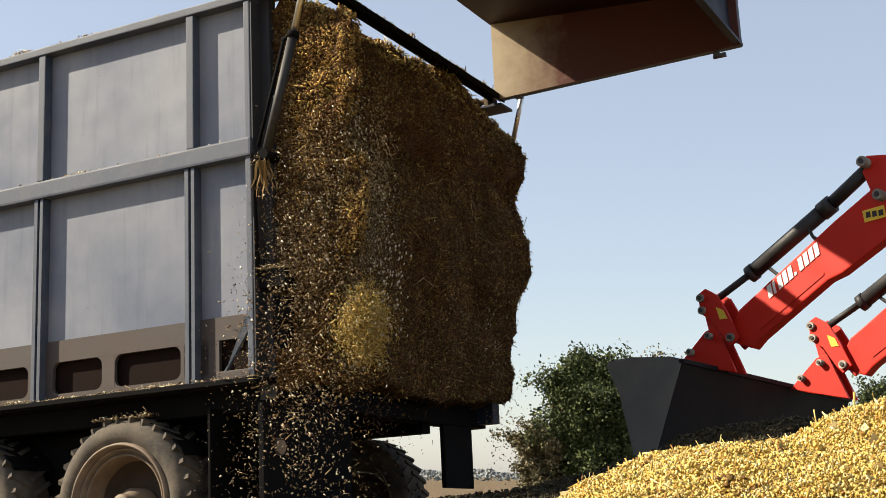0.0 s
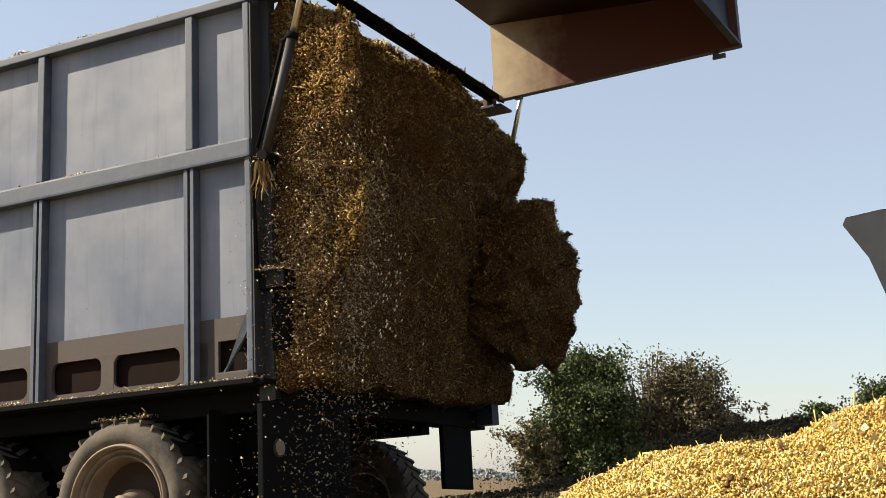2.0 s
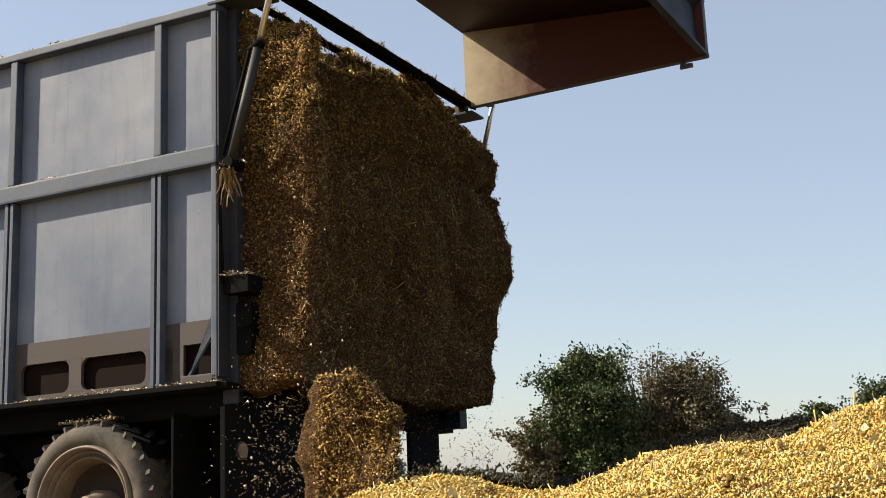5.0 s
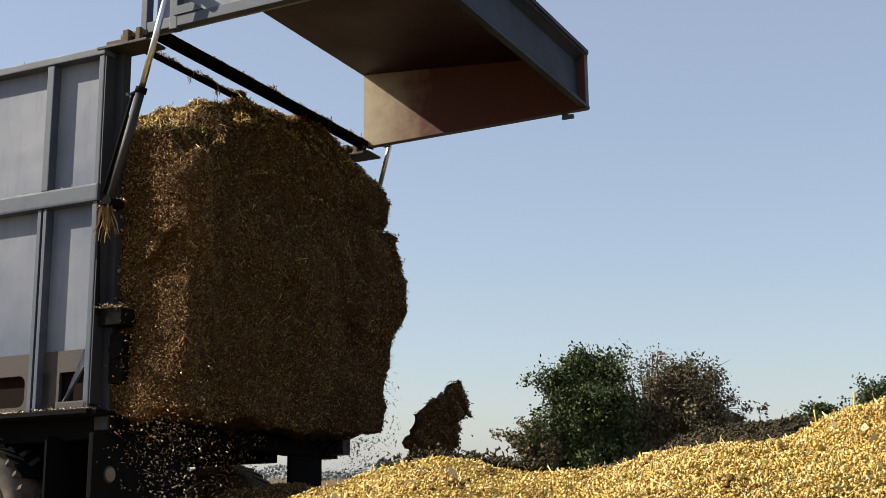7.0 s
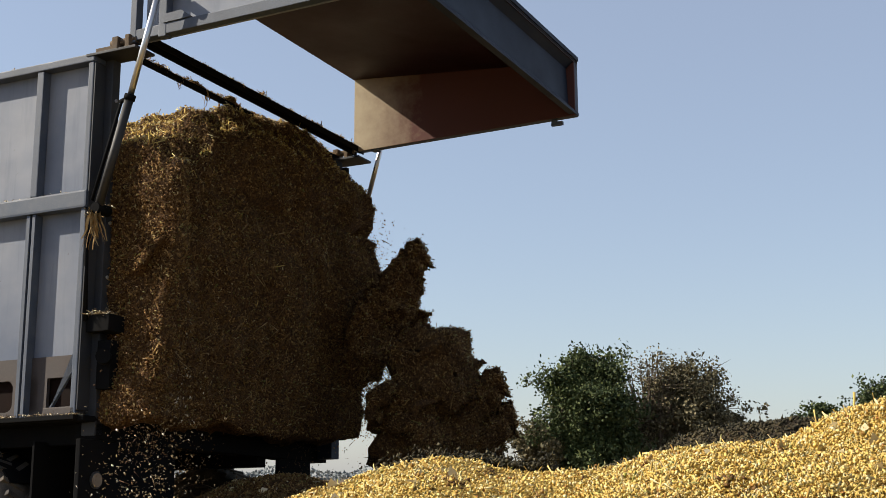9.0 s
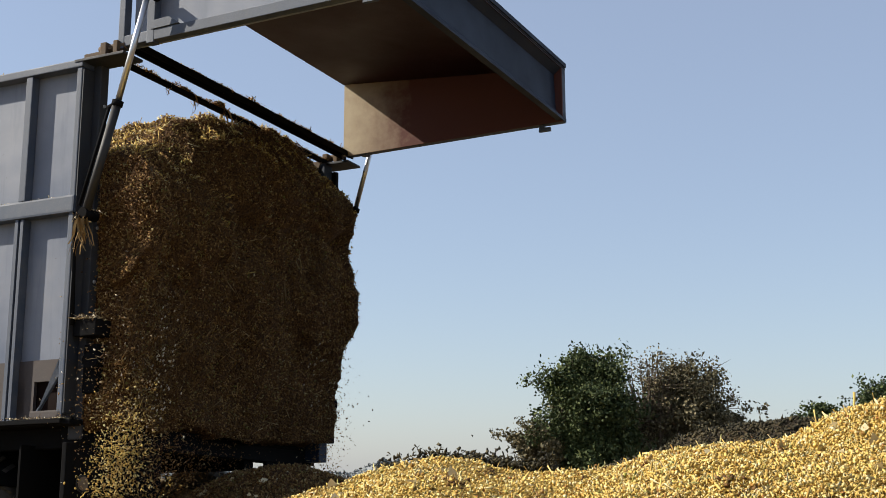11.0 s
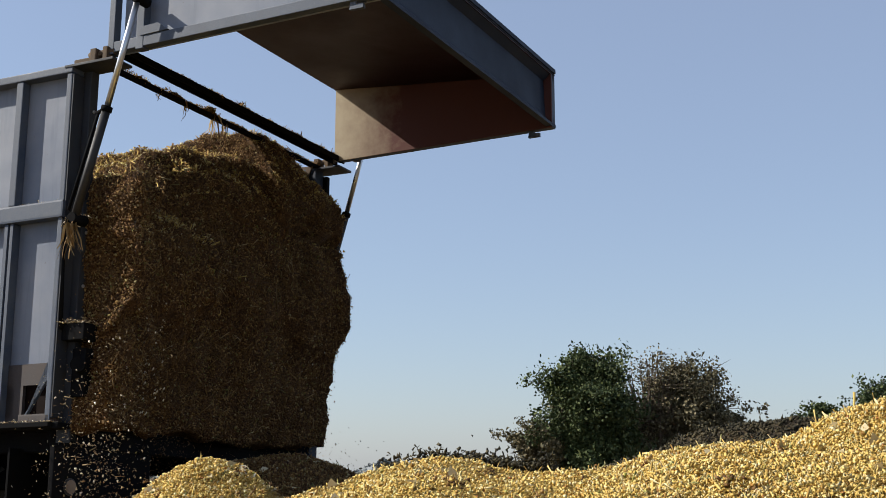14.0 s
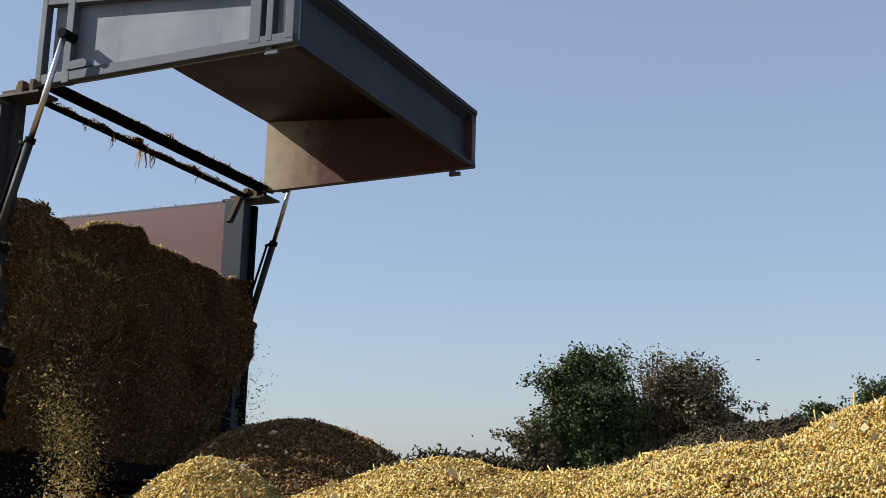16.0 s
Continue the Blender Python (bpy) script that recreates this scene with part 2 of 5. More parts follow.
def rods(*items):
    bm = bmesh.new()
    for it in items:
        rod(bm, *it)
    for f in bm.faces:
        f.smooth = len(f.verts) == 4
    return bm


def plate(outline, axis, lo, hi, bevel=0.0, holes=()):
    """A flat plate: an outline in the plane across the axis, from lo to hi along it."""
    bm = bmesh.new()
    def at(p, h):
        q = list(p)
        q.insert(axis, h)
        return q
    a = [bm.verts.new(at(p, lo)) for p in outline]
    b = [bm.verts.new(at(p, hi)) for p in outline]
    bm.faces.new(a)
    bm.faces.new(b[::-1])
    n = len(a)
    for i in range(n):
        bm.faces.new((a[i], b[i], b[(i + 1) % n], a[(i + 1) % n]))
    bmesh.ops.recalc_face_normals(bm, faces=bm.faces[:])
    if bevel:
        bmesh.ops.bevel(bm, geom=bm.edges[:], offset=bevel, segments=2, profile=0.7, affect="EDGES")
    return bm


def tube(bm, points, r, seg=8):
    for a, b in zip(points, points[1:]):
        rod(bm, a, b, r, seg)
    return bm


def lathe(profile, seg=48):
    """A solid of revolution round y: profile of (radius, y)."""
    bm = bmesh.new()
    rings = []
    for k in range(seg):
        a = 2 * math.pi * k / seg
        rings.append([bm.verts.new((r * math.cos(a), y, r * math.sin(a))) for r, y in profile])
    for k in range(seg):
        p, q = rings[k], rings[(k + 1) % seg]
        for i in range(len(profile) - 1):
            f = bm.faces.new((p[i], p[i + 1], q[i + 1], q[i]))
            f.smooth = True
    bmesh.ops.recalc_face_normals(bm, faces=bm.faces[:])
    return bm


RNG = np.random.default_rng(7)


def raw_mesh(name, verts, faces, material, smooth=False):
    me = bpy.data.meshes.new(name)
    n, m = len(verts), len(faces)
    k = faces.shape[1]
    me.vertices.add(n)
    me.vertices.foreach_set("co", np.ascontiguousarray(verts, dtype=np.float32).ravel())
    me.loops.add(m * k)
    me.loops.foreach_set("vertex_index", np.ascontiguousarray(faces, dtype=np.int32).ravel())
    me.polygons.add(m)
    me.polygons.foreach_set("loop_start", np.arange(0, m * k, k, dtype=np.int32))
    me.update(calc_edges=True)
    if smooth:
        me.polygons.foreach_set("use_smooth", np.ones(m, dtype=bool))
    me.materials.append(material)
    return me


SHARD_V = np.array([(1, 1, 0.25), (1, -1, -0.25), (-1, 0.9, -1), (-1, -0.9, 1)], float)
SHARD_F = np.array([(0, 1, 2), (0, 3, 1), (0, 2, 3), (1, 3, 2)])


def turns(n):
    q = RNG.normal(size=(n, 4))
    q /= np.linalg.norm(q, axis=1)[:, None]
    w, x, y, z = q.T
    return np.stack([np.stack([1 - 2 * (y * y + z * z), 2 * (x * y - z * w), 2 * (x * z + y * w)], 1),
                     np.stack([2 * (x * y + z * w), 1 - 2 * (x * x + z * z), 2 * (y * z - x * w)], 1),
                     np.stack([2 * (x * z - y * w), 2 * (y * z + x * w), 1 - 2 * (x * x + y * y)], 1)], 1)


def chip_mesh(name, places, material, length=(0.008, 0.022), long_share=0.04, long_length=(0.04, 0.11)):
    """Chopped stalk pieces and husk strips at the given places, turned at random."""
    n = len(places)
    ln = RNG.uniform(*length, n)
    lng = RNG.random(n) < long_share
    ln[lng] = RNG.uniform(*long_length, lng.sum())
    wd = np.where(lng, RNG.uniform(0.003, 0.007, n), ln * RNG.uniform(0.4, 0.75, n))
    th = wd * RNG.uniform(0.45, 0.8, n)
    half = np.stack([ln, wd, th], 1) / 2
    v = SHARD_V[None] * half[:, None, :]
    v = v * RNG.uniform(0.75, 1.25, (n, 4, 1))
    v = np.einsum("nij,nkj->nki", turns(n), v) + places[:, None, :]
    f = SHARD_F[None] + 4 * np.arange(n)[:, None, None]
    return raw_mesh(name, v.reshape(-1, 3), f.reshape(-1, 3), material)


def wave(p, scale, octaves=4):
    """Fractal noise in -1..1 at the points p."""
    return np.array([noise.fractal(Vector(q) * scale, 0.9, 2.1, octaves) for q in p])


def samples(verts, faces, n, keep=None):
    """Random places on the quads, with their normals."""
    a, b, c, d = (verts[faces[:, i]] for i in range(4))
    nrm = np.cross(c - a, d - b)
    area = np.linalg.norm(nrm, axis=1)
    w = area.copy()
    if keep is not None:
        w = w * keep(verts[faces].mean(1), nrm / area[:, None])
    pick = RNG.choice(len(faces), n, p=w / w.sum())
    u, v = RNG.random((2, n, 1))
    pos = (a[pick] * (1 - u) + b[pick] * u) * (1 - v) + (d[pick] * (1 - u) + c[pick] * u) * v
    return pos, nrm[pick] / area[pick][:, None]


def grid_faces(nu, nv):
    i, j = np.meshgrid(np.arange(nu - 1), np.arange(nv - 1), indexing="ij")
    k = (i * nv + j).ravel()
    return np.stack([k, k + nv, k + nv + 1, k + 1], 1)


# ---- ground and distance ----
def ground():
    r = np.concatenate([[0.001, 1.0], np.geomspace(2, 3000, 60)])
    a = np.linspace(0, 2 * math.pi, 97)
    R, A = np.meshgrid(r, a, indexing="ij")
    p = np.stack([R * np.cos(A), R * np.sin(A), np.zeros_like(R)], 2).reshape(-1, 3)
    near = np.exp(-(np.hypot(p[:, 0], p[:, 1] - 8) / 9) ** 2)
    p[:, 2] = -0.04 + near * 0.07 * wave(p, 0.6)
    ob = new("ground", raw_mesh("ground", p, grid_faces(len(r), len(a)), M_SOIL, True))
    tagged(ob, "brown stubble field with trampled soil", "ground", kind="structure")


ground()


def leaf_cloud(name, places, size, material):
    """Bent pointed leaves at the places: two triangles-worth of quad each."""
    n = len(places)
    ln = RNG.uniform(*size, n)[:, None]
    base = np.array([(0, -0.5, 0), (0.32, 0, 0.08), (0, 0.5, -0.05), (-0.32, 0, 0.08)])
    v = base[None] * ln[:, None, :]
    v = np.einsum("nij,nkj->nki", turns(n), v) + places[:, None, :]
    f = np.arange(4 * n).reshape(n, 4)
    return raw_mesh(name, v.reshape(-1, 3), f, material)


def shrub(name, label, place, width, height, leaf, leaf_size, n_limbs, leaves_per, bare=0.0, seed=1, spread=1.0, category="bush"):
    rnd = random.Random(seed)
    root = tagged(new(name), label, category)
    root.matrix_basis = pose(*place)
    bm = bmesh.new()
    tips = []
    for i in range(n_limbs):
        ang, lean = rnd.uniform(0, 2 * math.pi), rnd.uniform(0.05, 1.0) ** 0.75 * spread
        h = height * rnd.uniform(0.68, 1.0) * (1.0 - 0.22 * lean ** 2)
        p = Vector((rnd.uniform(-0.12, 0.12) * width, rnd.uniform(-0.1, 0.1) * width, 0))
        end = Vector((math.cos(ang) * lean * width * 0.5, math.sin(ang) * lean * width * 0.4, h))
        mid = p.lerp(end, 0.5) + Vector((rnd.uniform(-0.1, 0.1), rnd.uniform(-0.1, 0.1), 0.06 * h)) * width * 0.3
        r = 0.012 * height
        rod(bm, p, mid, r, 6, r * 0.6)
        rod(bm, mid, end, r * 0.6, 6, r * 0.15)
        for k in range(9):
            f = rnd.uniform(0.12, 1.0)
            q = p.lerp(mid, f * 2) if f < 0.5 else mid.lerp(end, f * 2 - 1)
            e = q + Vector((rnd.gauss(0, 1), rnd.gauss(0, 1), rnd.uniform(-0.3, 0.9))) * 0.09 * height
            rod(bm, q, e, r * 0.2, 4, r * 0.06)
            if rnd.random() >= bare * (f > 0.55):
                tips.append(e)
                tips.append(q.lerp(e, 0.5))
    part("trunk", bm, M_BARK, root)
    t = np.array([tuple(v) for v in tips])
    pos = np.repeat(t, leaves_per, 0) + RNG.normal(size=(len(t) * leaves_per, 3)) * 0.03 * height
    pos[:, 2] = np.abs(pos[:, 2])
    crown = new("crown", leaf_cloud("crown", pos, leaf_size, leaf))
    crown.parent = root
    return root


shrub("bush", "dense dark green leafy bush at the field edge", (2.76, 25, 0), 1.55, 3.12, M_LEAF, (0.04, 0.09), 62, 84, seed=3)
shrub("bush", "low olive bush growing against the leafy green bush", (1.95, 25.2, 0), 1.25, 1.95, M_LEAF_DRY, (0.04, 0.085), 34, 60, seed=5)
shrub("bush", "tall dry grey-olive bush with bare twigs on top", (4.05, 26, 0), 1.55, 3.3, M_LEAF_DRY, (0.035, 0.075), 52, 26, 0.75, seed=9)
shrub("bush", "leafy olive bush with a rounded top", (4.8, 26.1, 0), 1.3, 3.2, M_LEAF_DRY, (0.04, 0.085), 46, 64, 0.1, seed=14)
shrub("bush", "dark round olive bush beside the dry bush", (5.55, 26.2, 0), 0.95, 2.2, M_LEAF_DRY, (0.04, 0.09), 30, 60, seed=12)
shrub("bush", "small green bush behind the silage heap", (8.5, 30, 0), 0.9, 2.45, M_LEAF, (0.05, 0.11), 26, 50, seed=15)
shrub("bush", "green bush with bare twigs behind the silage heap", (10.15, 30, 0), 1.35, 3.2, M_LEAF, (0.05, 0.11), 34, 44, 0.4, seed=17)
shrub("bush", "low dark hedge bush behind the silage heap", (7.9, 34, 0), 3.0, 1.85, M_LEAF_DRY, (0.07, 0.16), 36, 24, seed=21)
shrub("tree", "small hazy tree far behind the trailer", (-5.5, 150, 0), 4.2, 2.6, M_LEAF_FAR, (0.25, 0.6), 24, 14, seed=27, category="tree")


def tree_line():
    n = 30000
    a = RNG.uniform(-1.2, 1.2, n)
    d = RNG.uniform(230, 260, n)
    top = 0.9 + 2.2 * (0.5 + 0.5 * np.array([noise.fractal(Vector((q * 30, 3, 0)), 0.8, 2.2, 4) for q in a]))
    p = np.stack([d * np.sin(a), d * np.cos(a), RNG.random(n) ** 0.7 * top], 1)
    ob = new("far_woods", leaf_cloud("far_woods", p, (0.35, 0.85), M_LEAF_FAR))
    tagged(ob, "hazy dark line of distant woods", "woods", kind="stuff")


tree_line()


# ---- silage heaps ----
def heap(name, label, centre, half, top, material, chip_mat, n_chips, step, seed, chip_len=(0.0075, 0.019), chip_label="loose golden chopped maize chips", husked=True):
    """A heap on a grid of its own; top(x, y) gives the height in the world."""
    xs = np.arange(-half[0], half[0] + step, step)
    ys = np.arange(-half[1], half[1] + step, step)
    X, Y = np.meshgrid(xs, ys, indexing="ij")
    p = np.stack([X, Y, np.zeros_like(X)], 2).reshape(-1, 3)
    wx, wy = p[:, 0] + centre[0], p[:, 1] + centre[1]
    h = top(wx, wy)
    q = np.stack([wx, wy, np.full_like(wx, seed)], 1)
    p[:, 2] = h + 0.042 * wave(q, 2.6) * np.clip(h * 3, 0, 1) + 0.012 * wave(q, 11.0, 3)
    f = grid_faces(len(xs), len(ys))
    root = tagged(new(name), label, "silage heap")
    root.matrix_basis = pose(*centre, 0)
    mass = new("mass", raw_mesh("mass", p, f, material, True))
    mass.parent = root
    if n_chips:
        eye = np.array([-centre[0], -centre[1], 0.65])
        def keep(c, nrm):
            d = np.linalg.norm(c - eye, axis=1)
            return (c[:, 2] > 0.12) * (c[:, 1] + centre[1] > 1.9) * (np.abs(c[:, 0] + centre[0]) < 2.6) / np.clip(d, 1.5, 20) ** 1.6
        pos, nrm = samples(p, f, n_chips, keep)
        pos = pos + nrm * RNG.uniform(-0.004, 0.016, (n_chips, 1))
        chips = new("chips", chip_mesh("chips", pos, chip_mat, chip_len, 0.02, (0.03, 0.075)))
        chips.parent = root
        tagged(chips, chip_label, kind="stuff")
    if husked:
        pos, nrm = samples(p, f, 260, keep)
        flakes = new("husk_flakes", leaf_cloud("husk_flakes", pos + nrm * 0.012, (0.02, 0.065), M_HUSK))
        flakes.parent = root
        tagged(flakes, "pale husk flakes", kind="stuff")
        pos, nrm = samples(p, f, 60, keep)
        clod = np.repeat(pos, 40, 0) + RNG.normal(size=(2400, 3)) * np.array([0.022, 0.022, 0.012])
        clods = new("brown_clods", chip_mesh("brown_clods", clod, M_CHIP_LOAD, (0.008, 0.02), 0.1, (0.03, 0.06)))
        clods.parent = root
        tagged(clods, "brown leafy clods", kind="stuff")
    return root


def ridge(x, y):
    """The big heap: a crest that falls from the right towards the trailer."""
    crest = np.interp(x, [-0.3, 0.25, 0.45, 0.62, 0.85, 1.05, 1.25, 1.55, 2.2, 3.0, 4.3], [0.0, 0.43, 0.645, 0.70, 0.745, 0.758, 0.835, 0.935, 1.05, 1.0, 0.0])
    yc = 4.3 + 0.15 * np.sin(x * 3)
    near, far = np.clip((yc - y) / 3.25, 0, 1), np.clip((y - yc) / 2.0, 0, 1)
    return (crest + 0.1) * (1 - near ** 1.7) * (1 - far ** 1.5) - 0.1


def fresh(x, y):
    """The middle mound, nearer the trailer."""
    crest = np.interp(x, [-2.0, -1.1, -0.62, -0.45, -0.2, -0.05, 0.1, 0.28, 0.5, 0.75, 1.2], [0.0, 0.25, 0.51, 0.57, 0.64, 0.69, 0.70, 0.665, 0.655, 0.69, 0.2])
    yc = 4.9
    near, far = np.clip((yc - y) / 3.6, 0, 1), np.clip((y - yc) / 1.8, 0, 1)
    side = 1 - np.clip((np.abs(x + 0.3) - 1.3) / 0.5, 0, 1) ** 2
    return (crest * side + 0.1) * (1 - near ** 1.6) * (1 - far ** 1.5) - 0.1


def drop_mound(x, y):
    """The mound that grows where the load falls."""
    r = np.hypot((x + 0.95) / 1.6, (y - 7.85) / 1.7)
    lobe = np.hypot((x + 0.30) / 0.9, (y - 7.7) / 1.0)
    return np.maximum(1.06 * np.clip(1 - r * r, 0, 1) ** 1.5, 0.80 * np.clip(1 - lobe ** 2, 0, 1)) - 0.1


def bank(x, y):
    """The old dark bank between the golden heap and the field."""
    crest = np.interp(x, [-0.9, -0.3, 0.0, 0.32, 0.6, 0.88, 1.16, 1.38, 1.71, 2.3, 3.2, 4.0], [0.0, 0.46, 0.53, 0.57, 0.63, 0.72, 0.82, 0.885, 0.895, 0.89, 0.7, 0.0])
    near, far = np.clip((6.5 - y) / 1.6, 0, 1), np.clip((y - 6.5) / 1.2, 0, 1)
    return (crest + 0.1) * (1 - near ** 1.8) * (1 - far ** 1.6) - 0.1


heap("silage_bank", "old dark brown bank of rotted silage and soil", (1.55, 6.4), (2.5, 1.6), bank, M_MASS_BANK, M_CHIP_BANK, 40000, 0.04, 5, (0.010, 0.026), "dark rotted chips and stalks", False)
heap("silage_heap", "large golden heap of chopped maize silage", (1.95, 3.75), (2.4, 2.75), ridge, M_MASS, M_CHIP, 230000, 0.03, 1, (0.0065, 0.0155))
def landing(x, y):
    """The small sunlit mound where the golden stream lands."""
    r = np.hypot((x + 1.10) / 0.80, (y - 6.35) / 0.75)
    return 0.80 * np.clip(1 - r * r, 0, 1) ** 1.2 - 0.1


mound_landing = heap("silage_mound", "small fresh golden mound beside the trailer", (-1.10, 6.35), (0.80, 0.75), landing, M_MASS, M_CHIP, 30000, 0.03, 6)
mound_middle = heap("silage_mound", "golden silage mound with husks and brown clods", (-0.3, 4.0), (1.75, 2.75), fresh, M_MASS, M_CHIP, 120000, 0.03, 2, (0.0065, 0.0155))
spill_x = RNG.uniform(-0.25, 0.42, 5200)
spill_y = RNG.normal(5.12, 0.10, 5200)
spill_z = fresh(spill_x, spill_y) + 0.02 + np.abs(RNG.normal(0, 0.022, 5200)) * (1 + wave(np.stack([spill_x, spill_y, 0 * spill_x], 1), 6.0, 3))
spill = new("dark_spill", chip_mesh("dark_spill", np.stack([spill_x + 0.3, spill_y - 4.0, spill_z], 1), M_CHIP_BANK, (0.010, 0.022), 0.05, (0.03, 0.06)))
spill.parent = mound_middle
tagged(spill, "dark silage chips strewn along the crest", kind="stuff")
# brown instead of golden: the shade on this mound is put into its colour
mound_drop = heap("silage_mound", "fresh silage mound growing under the tailgate", (-0.85, 7.8), (1.75, 1.75), drop_mound, M_MASS_LOAD, M_CHIP_LOAD, 70000, 0.03, 3, chip_label="loose brown chopped maize chips")


# ---- trailer ----
def wall_panels(root, y_out, y_in, side):
    """One side wall: skin, posts and rails. side is -1 where the outside faces lower y."""
    o = y_out
    skin = y_out - side * 0.060
    lo, hi = sorted((skin, y_in))
    part("side_skin", boxes((-6.2, -0.01, lo, hi, 0.33, 1.985), bevel=0), M_PAINT, root, "dented dusty blue-grey steel sheet")
    part("inner_lining", boxes((-6.2, -0.01, y_in, y_in - side * 0.004, 0.34, 1.98), bevel=0), M_PLATE2, root, "red oxide inner lining")
    a, b = sorted((o - side * 0.0, skin + side * 0.002))
    for x in (-5.53, -4.50, -3.47, -2.44, -1.41, -0.38):
        part("upper_post", boxes((x - 0.025, x + 0.022, a, b, 1.222, 1.955)), M_FRAME, root)
        part("lower_post", plate([(x - 0.037, a), (x - 0.012, a), (x - 0.012, (a + b) / 2), (x + 0.004, (a + b) / 2), (x + 0.004, a), (x + 0.026, a), (x + 0.026, b), (x - 0.037, b)], 2, 0.003, 1.118, 0.002), M_FRAME, root)
    part("rear_edge", boxes((-0.035, 0.0, a, b, 0.003, 1.955)), M_FRAME, root)
    part("top_rail", boxes((-6.2, 0.004, *sorted((o + side * 0.006, y_in)), 1.957, 2.0)), M_FRAME, root)
    part("middle_rail", boxes((-6.2, 0.006, *sorted((o + side * 0.012, skin + side * 0.002)), 1.12, 1.218), bevel=0.012), M_FRAME, root)


def sill_with_holes(root):
    """The brown lower strip with long rounded openings."""
    bm = bmesh.new()
    y0, y1 = 0.046, 0.068
    box(bm, -6.2, -0.03, y0, y1, 0.212, 0.328)
    box(bm, -6.2, -0.03, y0, y1, 0.004, 0.042)
    edges = []
    for x in (-5.53, -4.50, -3.47, -2.44, -1.41, -0.38):
        edges += [(x - 0.10, x + 0.075), (x + 0.415, x + 0.50)]
    for a, b in edges:
        if b < -0.02:
            box(bm, a, b, y0, y1, 0.040, 0.214)
    box(bm, -0.46, -0.24, y0, y1, 0.040, 0.214)
    part("sill_strip", bm, M_BROWN, root, "dusty brown lower strip with long openings")
    # near-black sheet added behind the openings in place of the unlit inside
    part("opening_shade", boxes((-6.2, -0.03, 0.080, 0.090, 0.01, 0.325), bevel=0), M_INSIDE, root)
    for x in (-2.44, -1.41):
        for a, b in ((x + 0.075, x + 0.415), (x + 0.50, x + 0.93)):
            for cx, cz, sx, sz in ((a, 0.042, 1, 1), (b, 0.042, -1, 1), (a, 0.212, 1, -1), (b, 0.212, -1, -1)):
                pts = [(cx, cz)] + [(cx + sx * 0.045 * (1 - math.sin(k * math.pi / 8)), cz + sz * 0.045 * (1 - math.cos(k * math.pi / 8))) for k in range(5)]
                part("opening_corner", plate(pts, 1, y0 + 0.001, y1 - 0.001), M_BROWN, root)


def ram(root, y):
    foot, joint, head = Vector((0.115, y, 1.09)), Vector((0.296, y, 1.70)), Vector((0.465, y, 2.30))
    body = part("ram_barrel", rods((foot, joint, 0.024)), M_BLACK, root, "black hydraulic ram barrel")
    part("gland", rods((foot.lerp(joint, 0.95), joint, 0.031), (joint + Vector((-0.07, 0, -0.03)), joint + Vector((0.0, 0, -0.01)), 0.012)), M_DARK, body)
    part("feed_pipe", rods((foot + Vector((-0.045, 0, 0.05)), joint + Vector((-0.06, 0, -0.03)), 0.009, 8)), M_DARK, body)
    part("ram_rod", rods((joint, head, 0.017)), M_STEEL, root, "shiny steel ram rod")
    for p in (foot, head):
        part("clevis", rods((p + Vector((0, -0.028, 0)), p + Vector((0, 0.08, 0)), 0.03)), M_DARK, root)


def wheel(parent, x, y, side):
    hub = new("wheel")
    hub.parent = parent
    hub.matrix_basis = pose(x, y, -0.56)
    s = side
    tyre = part("tyre", lathe([(0.305, 0.0), (0.33, -0.018), (0.36, -0.026), (0.395, -0.018), (0.418, 0.006), (0.428, 0.03), (0.428, 0.24), (0.418, 0.265), (0.39, 0.285), (0.295, 0.27)]), M_TYRE, hub, "muddy lugged tyre")
    lug = bmesh.new()
    for k in range(32):
        for sd in (0, 1):
            a = 2 * math.pi * (k + 0.5 * sd) / 32
            r = bmesh.ops.create_cube(lug, size=1.0)
            yy = 0.065 if sd == 0 else 0.205
            m = Matrix.Rotation(-a, 4, "Y") @ Matrix.Translation((0.425, yy, 0)) @ Matrix.Rotation(radians(28 if sd else -28), 4, "X") @ Matrix.Diagonal((0.030, 0.145, 0.026, 1))
            bmesh.ops.transform(lug, matrix=m, verts=r["verts"])
    tagged(part("tread", lug, M_TYRE, tyre), kind="stuff")
    part("rim", lathe([(0.222, 0.12), (0.232, 0.055), (0.243, 0.030), (0.247, 0.018), (0.253, 0.020), (0.257, 0.046), (0.268, 0.048), (0.273, 0.010), (0.279, 0.004), (0.283, 0.018), (0.288, 0.016), (0.292, -0.022), (0.299, -0.032), (0.307, -0.028), (0.312, -0.008), (0.312, 0.3)]), M_RIM, hub, "rusty brown steel rim")
    part("rim_dish", lathe([(0.06, 0.19), (0.13, 0.195), (0.19, 0.18), (0.221, 0.119)]), M_DISH, hub, "dark brown wheel dish")
    part("hub_cap", lathe([(0.0, -0.01), (0.045, -0.01), (0.055, 0.0), (0.06, 0.05), (0.085, 0.08), (0.085, 0.18)], 24), M_RIM, hub)
    if side > 0:
        hub.matrix_basis = pose(x, y, -0.56, 0, 0, 180)
    return hub


